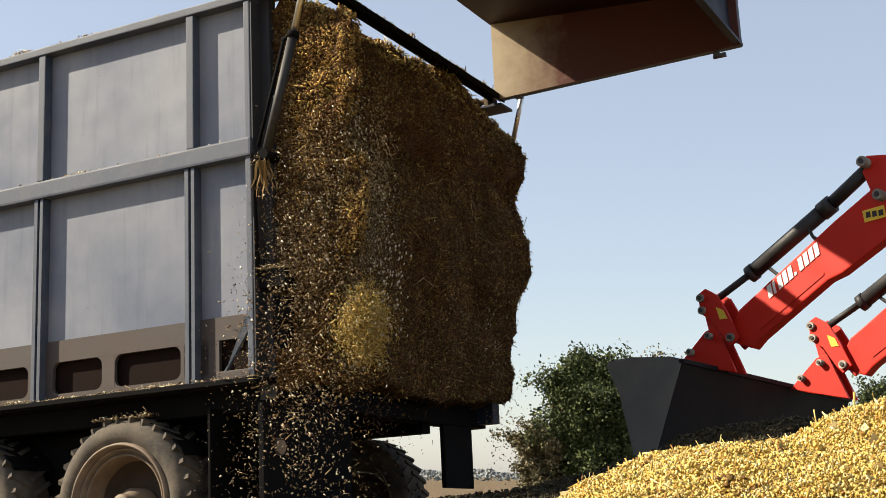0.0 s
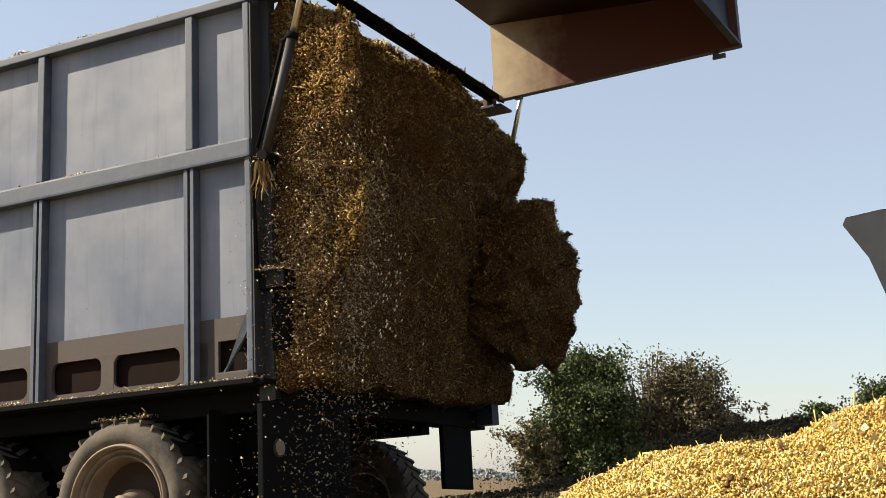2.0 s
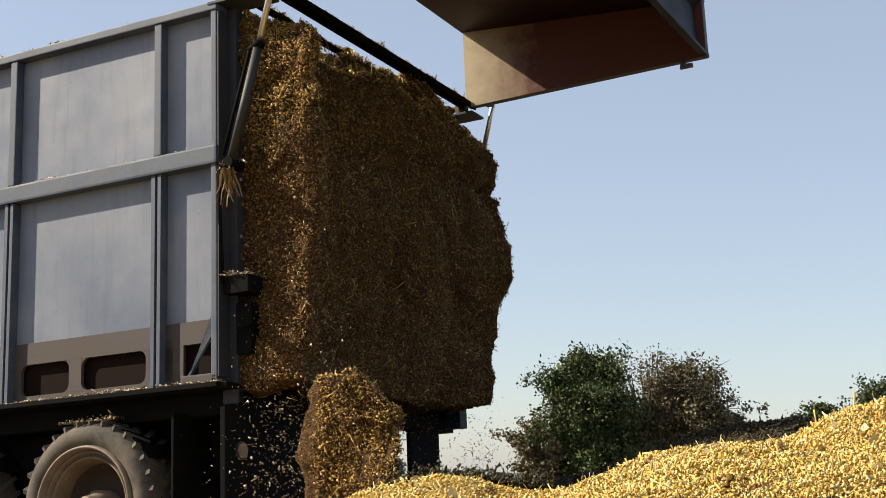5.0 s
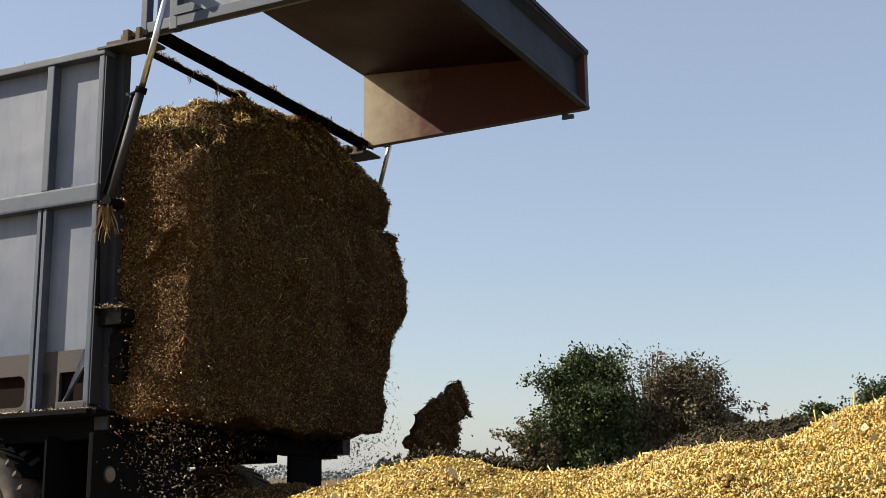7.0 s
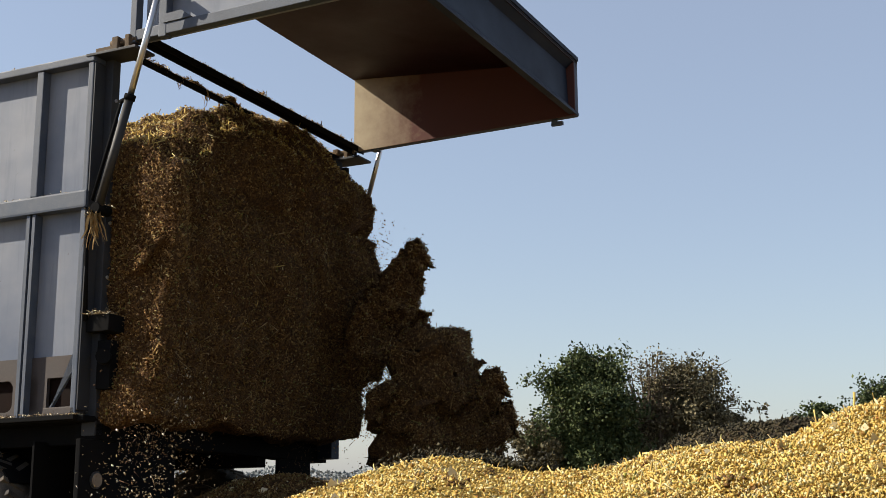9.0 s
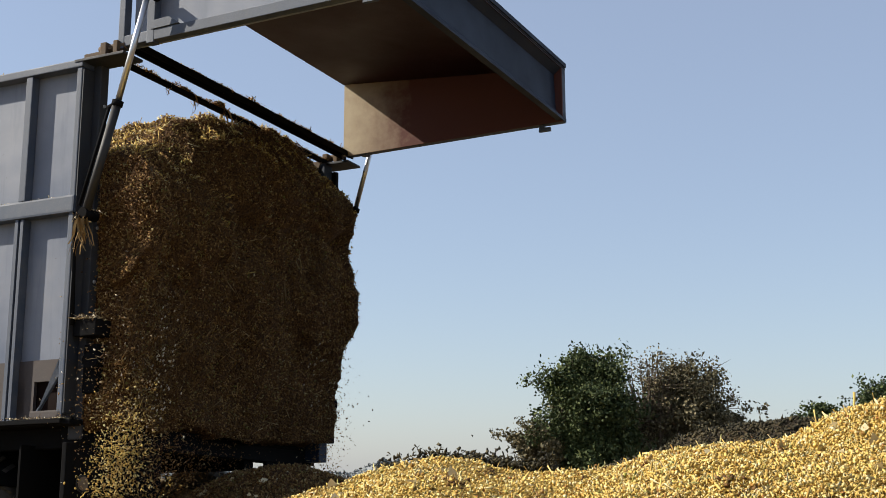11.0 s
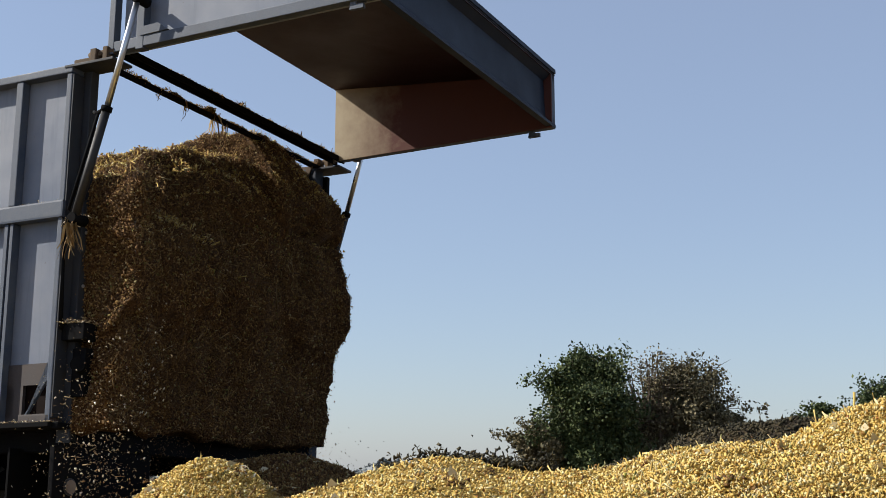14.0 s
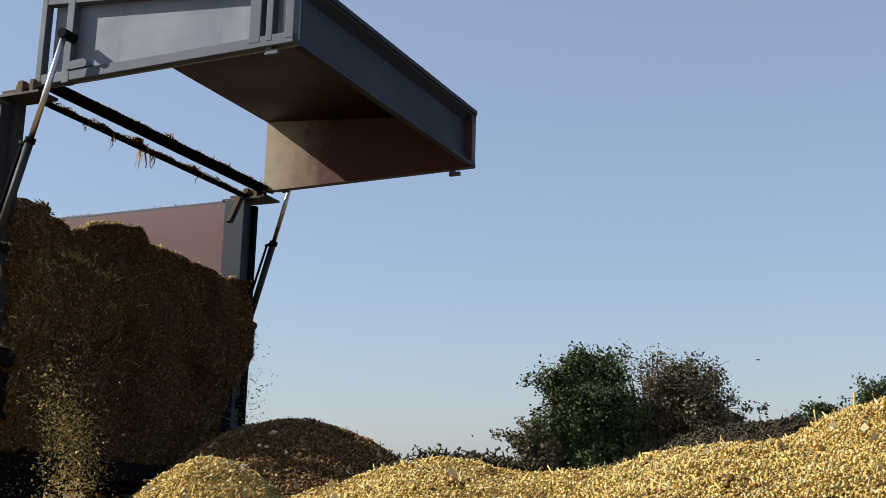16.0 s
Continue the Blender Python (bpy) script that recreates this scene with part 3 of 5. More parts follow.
def tailgate(root):
    """The lifted tray-shaped rear door: a skin on top, side plates, a folded end."""
    near, far = 0.10, 2.43
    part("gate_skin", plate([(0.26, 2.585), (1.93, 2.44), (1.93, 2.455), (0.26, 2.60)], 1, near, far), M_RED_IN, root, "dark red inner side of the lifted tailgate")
    part("gate_top", plate([(0.24, 2.604), (1.93, 2.459), (1.93, 2.475), (0.24, 2.62)], 1, near - 0.01, far + 0.01), M_PAINT, root)
    side = [(0.27, 2.048), (1.93, 2.073), (1.93, 2.44), (0.27, 2.584)]
    part("gate_side", plate(side, 1, near, near + 0.012), M_PAINT, root, "dusty grey gate side plate")
    part("gate_side", plate(side, 1, far - 0.012, far), M_PLATE, root, "dusty gate side plate, red inside")
    for y0, y1 in ((near - 0.055, near - 0.001), (far + 0.001, far + 0.055)):
        part("gate_lower_rim", plate([(0.24 if y0 < 1 else 0.275, 2.05), (1.93, 2.075), (1.93, 2.135), (0.24 if y0 < 1 else 0.275, 2.11)], 1, y0, y1, 0.004), M_FRAME, root)
        part("gate_upper_rim", plate([(0.24 if y0 < 1 else 0.275, 2.545), (1.93, 2.40), (1.93, 2.46), (0.24 if y0 < 1 else 0.275, 2.60)], 1, y0, y1, 0.004), M_FRAME, root)
        for xa, xb in ((0.205, 0.245), (0.40, 0.45), (1.655, 1.725), (1.76, 1.80), (1.88, 1.93)):
            if xa < 0.3 and y0 > 1:
                continue
            zt = 2.60 - 0.086 * (xa - 0.24)
            part("gate_stiffener", boxes((xa, xb, y0 - 0.002, y1, 2.04 if xa < 1.5 else 2.10, zt), bevel=0.004), M_FRAME, root)
        yh = (y0 + y1) / 2
        part("hook", plate([(1.76, 2.10), (1.79, 2.10), (1.79, 2.055), (1.83, 2.055), (1.83, 2.03), (1.75, 2.03)], 1, yh - 0.012, yh + 0.012), M_FRAME, root, "small steel locking hook")
        part("gusset", plate([(0.43, 2.115), (0.62, 2.12), (0.55, 2.17), (0.43, 2.165)], 1, y0 - 0.006, y0 + 0.02), M_FRAME, root)
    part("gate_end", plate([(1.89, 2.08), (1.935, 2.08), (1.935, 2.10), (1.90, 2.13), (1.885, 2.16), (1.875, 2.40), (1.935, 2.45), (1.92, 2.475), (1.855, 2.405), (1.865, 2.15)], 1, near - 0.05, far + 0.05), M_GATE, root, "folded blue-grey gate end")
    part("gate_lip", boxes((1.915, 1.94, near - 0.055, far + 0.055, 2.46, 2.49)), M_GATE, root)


def crumbs(parent, line, n, spread, lump=0.02, name="crumbs", mat=None):
    """Loose silage lying along a ledge."""
    a, b = np.array(line[0]), np.array(line[1])
    t = RNG.random(n)
    t = np.clip(t + 0.05 * np.sin(t * 40), 0, 1)
    h = np.clip(np.array([noise.fractal(Vector((k * 9 + a[1], a[2], 1)), 0.8, 2.2, 4) for k in t]) * 1.4 + 0.15, 0.05, 1) * lump
    p = a + (b - a) * t[:, None]
    p[:, 0] += RNG.uniform(-spread[0], spread[0], n)
    p[:, 1] += RNG.uniform(-spread[1], spread[1], n)
    p[:, 2] += RNG.random(n) * h + 0.003
    ob = new(name, chip_mesh(name, p, mat or M_CHIP_SPRAY, (0.005, 0.013), 0.04, (0.025, 0.06)))
    ob.parent = parent
    return tagged(ob, "silage crumbs left on the ledge", kind="stuff")


def build_trailer():
    root = tagged(new("silage_trailer"), "blue-grey steel silage trailer with lifted tailgate, unloading", "trailer")
    wall_panels(root, 0.0, 0.135, -1)
    wall_panels(root, 2.53, 2.395, 1)
    sill_with_holes(root)
    part("front_wall", boxes((-6.2, -6.12, 0.14, 2.39, 0.0, 2.2)), M_PAINT, root)
    part("floor_plate", boxes((-6.2, 0.06, 0.0, 2.53, -0.03, 0.001)), M_DARK, root, "steel floor of the trailer")
    part("sill_edge", boxes((-6.2, 0.02, -0.03, 0.09, -0.022, 0.002), bevel=0.003), M_DARK, root)
    # rear frame
    part("rear_post", boxes((-0.03, 0.06, 0.092, 0.155, -0.10, 1.984)), M_POST, root, "dark rear frame post")
    part("post_flange", boxes((0.0, 0.012, 0.004, 0.09, 0.03, 1.95), bevel=0.002), M_POST, root)
    part("rear_post", boxes((0.0, 0.17, 2.33, 2.43, -0.10, 1.984)), M_GATE, root, "dark blue rear frame post")
    part("post_flange", boxes((0.15, 0.20, 2.435, 2.475, 0.03, 1.95)), M_DARK, root)
    for z in (0.75, 1.05, 1.45, 1.75):
        part("post_bolt", rods(((0.058, 0.125, z), (0.068, 0.125, z), 0.010, 6)), M_STEEL, root)
    part("hinge_cap", boxes((-0.05, 0.29, -0.01, 0.16, 1.985, 2.0), bevel=0.003), M_POST, root, "flat hinge plate")
    part("hinge_cap", boxes((-0.05, 0.34, 2.36, 2.54, 1.985, 2.0), bevel=0.003), M_POST, root)
    for y in (0.03, 2.42):
        h = part("hinge_block", boxes((-0.02, 0.12, y, y + 0.09, 2.0, 2.04), (0.10, 0.14, y - 0.01, y + 0.07, 2.0, 2.085), (0.19, 0.22, y - 0.01, y + 0.07, 2.0, 2.085)), M_RUST, root, "worn hinge block")
        part("hinge_pin", rods(((0.07, y + 0.03, 2.06), (0.25, y + 0.03, 2.06), 0.02)), M_RUST, h)
    part("hinge_beam", boxes((0.235, 0.305, 0.12, 2.50, 2.075, 2.085), (0.235, 0.247, 0.12, 2.50, 2.04, 2.085), (0.295, 0.305, 0.12, 2.50, 2.045, 2.085), bevel=0.002), M_DARK, root, "dark folded beam between the hinges")
    part("cross_bar", boxes((0.12, 0.15, 0.12, 2.45, 2.0, 2.028), bevel=0.004), M_DARK, root, "thin cross bar between the rear posts")
    part("bar_brace", plate([(0.02, 1.82), (0.06, 1.82), (0.15, 2.01), (0.11, 2.01)], 1, 2.32, 2.332), M_RUST, root)
    # lower rear: latch boxes, gusset, crossmember
    for y0, s in ((0.0, 1), (2.53, -1)):
        part("latch_box", boxes((0.02, 0.17, *sorted((y0 + s * 0.03, y0 + s * 0.16)), 0.44, 0.53), (0.06, 0.15, *sorted((y0 + s * 0.08, y0 + s * 0.16)), 0.14, 0.40)), M_DARK, root, "silage-covered latch bracket")
        part("latch_rod", rods(((0.02, y0 + s * 0.02, 0.50), (0.0, y0 + s * 0.01, 1.12), 0.012, 8), ((0.13, y0 + s * 0.06, 0.30), (0.17, y0 + s * 0.0, 0.30), 0.04, 12)), M_DARK, root)
        part("corner_gusset", plate([(-0.20, 0.03), (-0.185, 0.03), (0.0, 0.30), (0.0, 0.42), (-0.03, 0.25)], 1, *sorted((y0 + s * 0.01, y0 + s * 0.03))), M_FRAME, root)
    part("corner_foot", boxes((-0.22, 0.0, 0.0, 0.08, 0.004, 0.05), bevel=0.008), M_BROWN, root)
    part("rear_crossmember", boxes((-0.08, 0.06, 0.10, 2.45, -0.12, -0.03)), M_DARK, root)
    part("light_board", boxes((0.02, 0.05, 1.88, 2.26, -0.50, -0.121)), M_DARK, root, "dark rear light board")
    near_board = part("light_board", boxes((0.02, 0.05, 0.0, 0.80, -0.66, -0.121)), M_DARK, root, "dark rear light board")
    part("round_lamp", rods(((0.05, 0.13, -0.33), (0.066, 0.13, -0.33), 0.036, 20)), M_RIM, near_board, "dusty pale round lamp")
    part("lamp_ring", rods(((0.05, 0.13, -0.33), (0.060, 0.13, -0.33), 0.045, 20)), M_BLACK, near_board)
    for y in (0.75, 1.70):
        part("chassis_beam", boxes((-6.3, 0.0, y, y + 0.10, -0.18, -0.03)), M_DARK, root, "dark chassis beam")
    part("side_beam", boxes((-6.2, 0.0, 0.14, 0.22, -0.14, -0.03)), M_DARK, root)
    part("spring_carrier", plate([(-2.75, -0.14), (-0.15, -0.14), (-0.25, -0.42), (-0.62, -0.62), (-1.1, -0.62), (-1.41, -0.45), (-1.7, -0.62), (-2.2, -0.62), (-2.6, -0.42)], 1, 0.36, 0.45), M_DARK, root, "dark axle carrier")
    part("mudflap", boxes((-0.31, -0.295, 0.04, 0.62, -0.98, -0.121), bevel=0.002), M_DARK, root, "black rubber mudflap")
    part("front_leg", boxes((-6.1, -5.98, 1.2, 1.32, -0.95, -0.03)), M_DARK, root)
    for x in (-0.84, -1.98):
        part("axle", rods(((x, 0.2, -0.56), (x, 2.35, -0.56), 0.06)), M_DARK, root)
        part("mudguard", lathe_arc(x, 0.06, 1), M_DARK, root, "dark curved mudguard")
    wheels = []
    for x in (-0.84, -1.98):
        wheels.append(wheel(root, x, 0.02, -1))
        wheels.append(wheel(root, x, 2.51, 1))
    for y in (-0.035, 2.56):
        ram(root, y)
    tailgate(root)
    crumbs(root, ((-4.0, 0.05, 1.218), (-0.02, 0.05, 1.218)), 5200, (0.02, 0.035), 0.016)
    crumbs(root, ((-4.0, 0.06, 2.0), (-0.6, 0.06, 2.0)), 5200, (0.02, 0.05), 0.05)
    crumbs(root, ((-4.0, 0.02, 0.002), (0.0, 0.02, 0.002)), 7000, (0.02, 0.045), 0.022)
    crumbs(root, ((0.27, 0.5, 2.085), (0.27, 2.45, 2.085)), 3600, (0.03, 0.02), 0.035, mat=M_CHIP_LOAD)
    crumbs(root, ((0.135, 0.25, 2.028), (0.135, 2.40, 2.028)), 4800, (0.015, 0.02), 0.05, mat=M_CHIP_LOAD)
    crumbs(root, ((-3.0, 2.46, 2.0), (-0.05, 2.46, 2.0)), 1600, (0.02, 0.05), 0.03)
    crumbs(root, ((0.06, 0.0, 1.05), (0.10, 0.03, 1.12)), 260, (0.05, 0.05), 0.05)
    crumbs(root, ((0.03, 0.03, 0.53), (0.16, 0.05, 0.53)), 200, (0.02, 0.03), 0.04)
    crumbs(root, ((-1.05, 0.04, -0.128), (-0.66, 0.04, -0.128)), 380, (0.03, 0.04), 0.045, mat=M_CHIP_SPRAY)
    husks(root, (0.11, -0.06, 1.06), 26, 0.20, 4, "pale dry husks caught on the ram foot")
    for k, (y, n, ln) in enumerate(((0.85, 6, 0.10), (1.15, 10, 0.16), (1.28, 9, 0.13), (0.6, 4, 0.07), (1.8, 4, 0.06))):
        husks(root, (0.135, y, 2.02), n, ln, 40 + k, "pale husks hanging from the cross bar")
    return root, wheels


def husks(parent, place, n, length, seed, label):
    """Pale husk strips that hang in a bunch."""
    rnd = random.Random(seed)
    bm = bmesh.new()
    for k in range(n):
        p = Vector(place) + Vector((rnd.uniform(-0.03, 0.03), rnd.uniform(-0.02, 0.02), rnd.uniform(-0.02, 0.02)))
        side = Vector((rnd.uniform(-1, 1), rnd.uniform(-1, 1), 0)).normalized() * rnd.uniform(0.004, 0.009)
        lean = Vector((rnd.uniform(-0.35, 0.35), rnd.uniform(-0.25, 0.25), -1)) * length * rnd.uniform(0.5, 1.0) / 5
        rows = []
        for i in range(6):
            w = side * (1 - 0.13 * i)
            rows.append((bm.verts.new(p - w), bm.verts.new(p + w)))
            p = p + lean + Vector((rnd.uniform(-1, 1), rnd.uniform(-1, 1), 0)) * 0.008
        for a, b in zip(rows, rows[1:]):
            bm.faces.new((a[0], a[1], b[1], b[0]))
    return tagged(part("husk_bunch", bm, M_STALK, parent, label), kind="stuff")


def lathe_arc(x, y, s):
    bm = bmesh.new()
    rows = []
    for k in range(13):
        a = radians(35 + 110 * k / 12)
        ring = []
        for r, d in ((0.46, -0.01), (0.46, 0.30), (0.47, 0.30), (0.47, -0.01)):
            ring.append(bm.verts.new((x + r * math.cos(a), y + s * d, -0.60 + r * math.sin(a))))
        rows.append(ring)
    for p, q in zip(rows, rows[1:]):
        for i in range(4):
            bm.faces.new((p[i], p[(i + 1) % 4], q[(i + 1) % 4], q[i]))
    bm.faces.new(rows[0])
    bm.faces.new(rows[-1][::-1])
    bmesh.ops.recalc_face_normals(bm, faces=bm.faces[:])
    return bm


trailer, wheels = build_trailer()


# ---- the load: rigid blocks of packed silage ----
def block_mesh(name, lo, hi, shape, step, n_chips, chip_mat, seed, rough=((2.6, 0.07), (8.0, 0.035), (22.0, 0.014)), golden=0):
    """A closed lump from a box; shape(p) moves its points. Chips cover its outside."""
    lo, hi = np.array(lo, float), np.array(hi, float)
    n = np.maximum(2, np.round((hi - lo) / step).astype(int))
    vs, fs, off = [], [], 0
    for ax in range(3):
        u, v = [k for k in range(3) if k != ax]
        for end in (0, 1):
            U, V = np.meshgrid(np.linspace(lo[u], hi[u], n[u] + 1), np.linspace(lo[v], hi[v], n[v] + 1), indexing="ij")
            p = np.zeros((U.size, 3))
            p[:, u], p[:, v], p[:, ax] = U.ravel(), V.ravel(), (hi if end else lo)[ax]
            f = grid_faces(n[u] + 1, n[v] + 1)
            if (end == 0) != (ax == 1):
                f = f[:, ::-1]
            vs.append(p)
            fs.append(f + off)
            off += len(p)
    p, f = np.concatenate(vs), np.concatenate(fs)
    key, first, back = np.unique(np.round(p, 4), axis=0, return_index=True, return_inverse=True)
    p, f = p[first], back.reshape(-1)[f]
    q = shape(p.copy())
    s = np.stack([q[:, 0] + seed, q[:, 1], q[:, 2]], 1)
    for k, (sc, am) in enumerate(rough):
        for ax in range(3):
            t = s.copy()
            t[:, ax] += 17.3 * (k + 1) * (ax + 1)
            q[:, ax] += am * wave(t, sc, 3) * (0.6 if ax == 1 else 1.0)
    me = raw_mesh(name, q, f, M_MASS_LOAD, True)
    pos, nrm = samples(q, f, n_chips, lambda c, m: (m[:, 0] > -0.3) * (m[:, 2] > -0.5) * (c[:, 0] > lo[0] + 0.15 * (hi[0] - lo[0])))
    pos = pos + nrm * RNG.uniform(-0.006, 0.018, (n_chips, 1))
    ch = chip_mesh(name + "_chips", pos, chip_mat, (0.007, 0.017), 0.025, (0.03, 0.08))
    if not golden:
        return me, ch
    # golden chips on up-facing parts only: sunlight on the top put into colour
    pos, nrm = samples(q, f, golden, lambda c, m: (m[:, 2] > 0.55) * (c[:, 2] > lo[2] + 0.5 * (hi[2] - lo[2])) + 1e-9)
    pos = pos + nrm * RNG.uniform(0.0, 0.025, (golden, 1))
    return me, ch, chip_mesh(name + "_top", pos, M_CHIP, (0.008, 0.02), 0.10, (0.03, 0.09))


def lump_thing(name, label, meshes):
    ob = tagged(new(name), label, "silage")
    a = new("mass", meshes[0])
    b = new("chips", meshes[1])
    a.parent = b.parent = ob
    tagged(b, "chopped maize chips and husks", kind="stuff")
    if len(meshes) > 2:
        c = new("top_chips", meshes[2])
        c.parent = ob
        tagged(c, "loose golden chips for the sunlit top", kind="stuff")
    return ob


def round_off(p, c, r):
    """Pulls a box's points onto a rough ball."""
    d = (p - c) / r
    m = np.linalg.norm(d, axis=1)[:, None]
    b = np.max(np.abs(d), axis=1)[:, None]
    return c + d / np.maximum(m, 1e-6) * b * r


def bulge(p):
    """The face swells out of the rear opening, most on the far side."""
    y, z = (p[:, 1] - 0.14) / 2.28, p[:, 2]
    k = np.clip((p[:, 0] + 0.3) / 0.5, 0, 1)
    out = 0.10 + 0.17 * np.clip(y, 0, 1) ** 1.5 * np.exp(-((z - 0.98) / 0.85) ** 2) + 0.07 * np.exp(-((z - 1.0) / 0.6) ** 2)
    out += 0.17 * np.exp(-(y / 0.10) ** 2)
    out += 0.08 * np.clip((z - 1.25) / 0.3, 0, 1) * np.clip(y * 1.5, 0, 1) - 0.16 * np.clip((z - 1.72) / 0.3, 0, 1) ** 1.5
    p[:, 0] += k * out
    p[:, 2] -= 0.05 * np.clip((p[:, 2] - 1.7) / 0.3, 0, 1) * np.clip(y * 1.3, 0, 1) ** 2
    return p


def undercut(q):
    """Draws the foot of an upper chunk back into the load below it."""
    q[:, 0] -= 0.22 * np.clip((1.5 - q[:, 2]) / 0.35, 0, 1) ** 1.4 * np.clip((q[:, 0] + 0.3) / 0.4, 0, 1)
    return q


def crest(y0, y1, fall):
    """A bulging chunk whose top falls off towards its ends."""
    def shape(p):
        q = bulge(p)
        v = (q[:, 1] - (y0 + y1) / 2) / ((y1 - y0) / 2)
        h = np.clip((q[:, 2] - 1.3) / 0.6, 0, 1)
        q[:, 2] -= h * (fall[0] * np.clip(-v, 0, 1) ** 1.3 + fall[1] * np.clip(v, 0, 1) ** 2)
        return undercut(q)
    return shape


def shoulder(p):
    """The middle chunk: level on top, with a shoulder that falls to its lower end."""
    q = bulge(p)
    h = np.clip((q[:, 2] - 1.2) / 0.7, 0, 1)
    q[:, 2] -= h * 0.36 * np.clip((1.05 - q[:, 1]) / 0.63, 0, 1) ** 1.3
    return undercut(q)


def humped(p):
    """The main load: a low hump along the middle of its top."""
    q = bulge(p)
    q[:, 2] += 0.12 * np.clip((q[:, 2] - 0.9) / 0.4, 0, 1) * np.exp(-((q[:, 1] - 1.15) / 0.38) ** 2)
    return q


LOAD = {}
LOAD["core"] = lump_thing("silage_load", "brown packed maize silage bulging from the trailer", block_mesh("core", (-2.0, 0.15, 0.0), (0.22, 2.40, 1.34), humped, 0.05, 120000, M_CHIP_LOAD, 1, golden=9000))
def stalks(parent, n, lo, hi, seed):
    """Single pale stalk splinters sticking in the packed face."""
    rnd = np.random.default_rng(seed)
    p = np.stack([np.zeros(n), rnd.uniform(lo[0], hi[0], n), rnd.uniform(lo[1], hi[1], n)], 1)
    q = p.copy()
    q[:, 0] = 0.22
    q = bulge(q)
    q[:, 0] += 0.05
    ob = new("stalks", chip_mesh("stalks", q, M_STALK, (0.02, 0.04), 1.0, (0.04, 0.13)))
    ob.parent = parent
    tagged(ob, "pale stalk splinters in the packed silage", kind="stuff")


stalks(LOAD["core"], 230, (0.2, 0.1), (2.35, 1.3), 3)
FLANK = block_mesh("flank", (-0.15, 1.72, 0.80), (0.20, 2.40, 1.90), lambda p: round_off(bulge(p), np.array((0.2, 2.05, 1.35)), np.array((0.45, 0.42, 0.66))), 0.045, 12000, M_CHIP_LOAD, 9, ((2.8, 0.13), (8.0, 0.07), (22.0, 0.025)))
for key in ("flank_first", "flank", "flank_last"):
    LOAD[key] = lump_thing("silage_chunk", "dark chunk of packed silage leaning out of the load", FLANK)
LOAD["rest"] = lump_thing("silage_load", "heaped golden silage filling the front of the trailer", block_mesh("rest", (-5.9, 0.15, 0.3), (-1.75, 2.38, 2.06), lambda p: p, 0.12, 14000, M_CHIP, 31))
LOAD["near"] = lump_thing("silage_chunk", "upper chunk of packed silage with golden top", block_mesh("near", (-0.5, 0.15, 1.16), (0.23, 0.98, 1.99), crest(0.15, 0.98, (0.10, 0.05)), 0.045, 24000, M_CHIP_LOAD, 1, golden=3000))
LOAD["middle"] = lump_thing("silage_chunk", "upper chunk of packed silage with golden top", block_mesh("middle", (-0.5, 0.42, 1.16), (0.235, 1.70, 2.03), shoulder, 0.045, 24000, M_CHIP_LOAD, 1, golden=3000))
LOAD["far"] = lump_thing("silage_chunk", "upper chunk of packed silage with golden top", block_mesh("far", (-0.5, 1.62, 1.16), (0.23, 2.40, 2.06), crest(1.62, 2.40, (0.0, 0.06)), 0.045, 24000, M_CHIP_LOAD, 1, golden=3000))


def ragged(low, high):
    """The edge slab with both ends drawn in."""
    def shape(p):
        end = np.clip(np.abs((p[:, 2] - (low + high) / 2) / ((high - low) / 2)), 0, 1) ** 5
        q = edge_shape(p)
        q[:, 0] -= 0.20 * end * np.clip((q[:, 0] - 0.1) / 0.4, 0, 1)
        return q
    return shape


def edge_shape(p):
    """A slab with a rounded outer corner that leans a little inwards at its top."""
    k = np.clip((p[:, 0] - 0.36) / 0.26, 0, 1)
    v = np.clip((p[:, 1] - 0.13) / 0.22, 0, 1)
    p[:, 0] -= k * (0.20 * v ** 1.5 + 0.12 * np.clip((p[:, 2] - 1.5) / 0.4, 0, 1) ** 2 + 0.14 * np.clip((0.75 - p[:, 2]) / 0.4, 0, 1))
    p[:, 0] -= k * 0.06 * (0.5 + 0.5 * np.sin(p[:, 2] * 5.3 + 1.0))
    p[:, 1] += 0.05 * np.sin(p[:, 2] * 7.0) * k
    return p


# slabs added to carry the sunlit strip, with chips coloured lighter for it
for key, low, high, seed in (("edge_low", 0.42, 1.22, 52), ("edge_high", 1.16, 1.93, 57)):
    LOAD[key] = lump_thing("silage_edge", "golden edge slab of the load, lightened as sunlit", block_mesh(key, (0.10, 0.14, low), (0.60, 0.36, high), ragged(low, high), 0.035, 9000, M_CHIP_EDGE, seed, ((2.6, 0.06), (8.0, 0.055), (22.0, 0.022))))


# ---- falling silage ----
def cloud_mesh(name, n, size, chip_mat):
    """Loose chips in the air, thicker towards the middle."""
    p = np.clip(RNG.normal(size=(n, 3)), -2.3, 2.3) * RNG.uniform(0.85, 1.0, (n, 3)) * np.array(size)
    return chip_mesh(name, p, chip_mat, (0.005, 0.0145), 0.04, (0.025, 0.06))


def sway(p):
    """Leans and necks a lump, so that no two sides match."""
    p[:, 0] += 0.45 * p[:, 2] + 0.8 * p[:, 1] ** 2
    p[:, 1] *= 1.0 - 1.1 * p[:, 2]
    return p


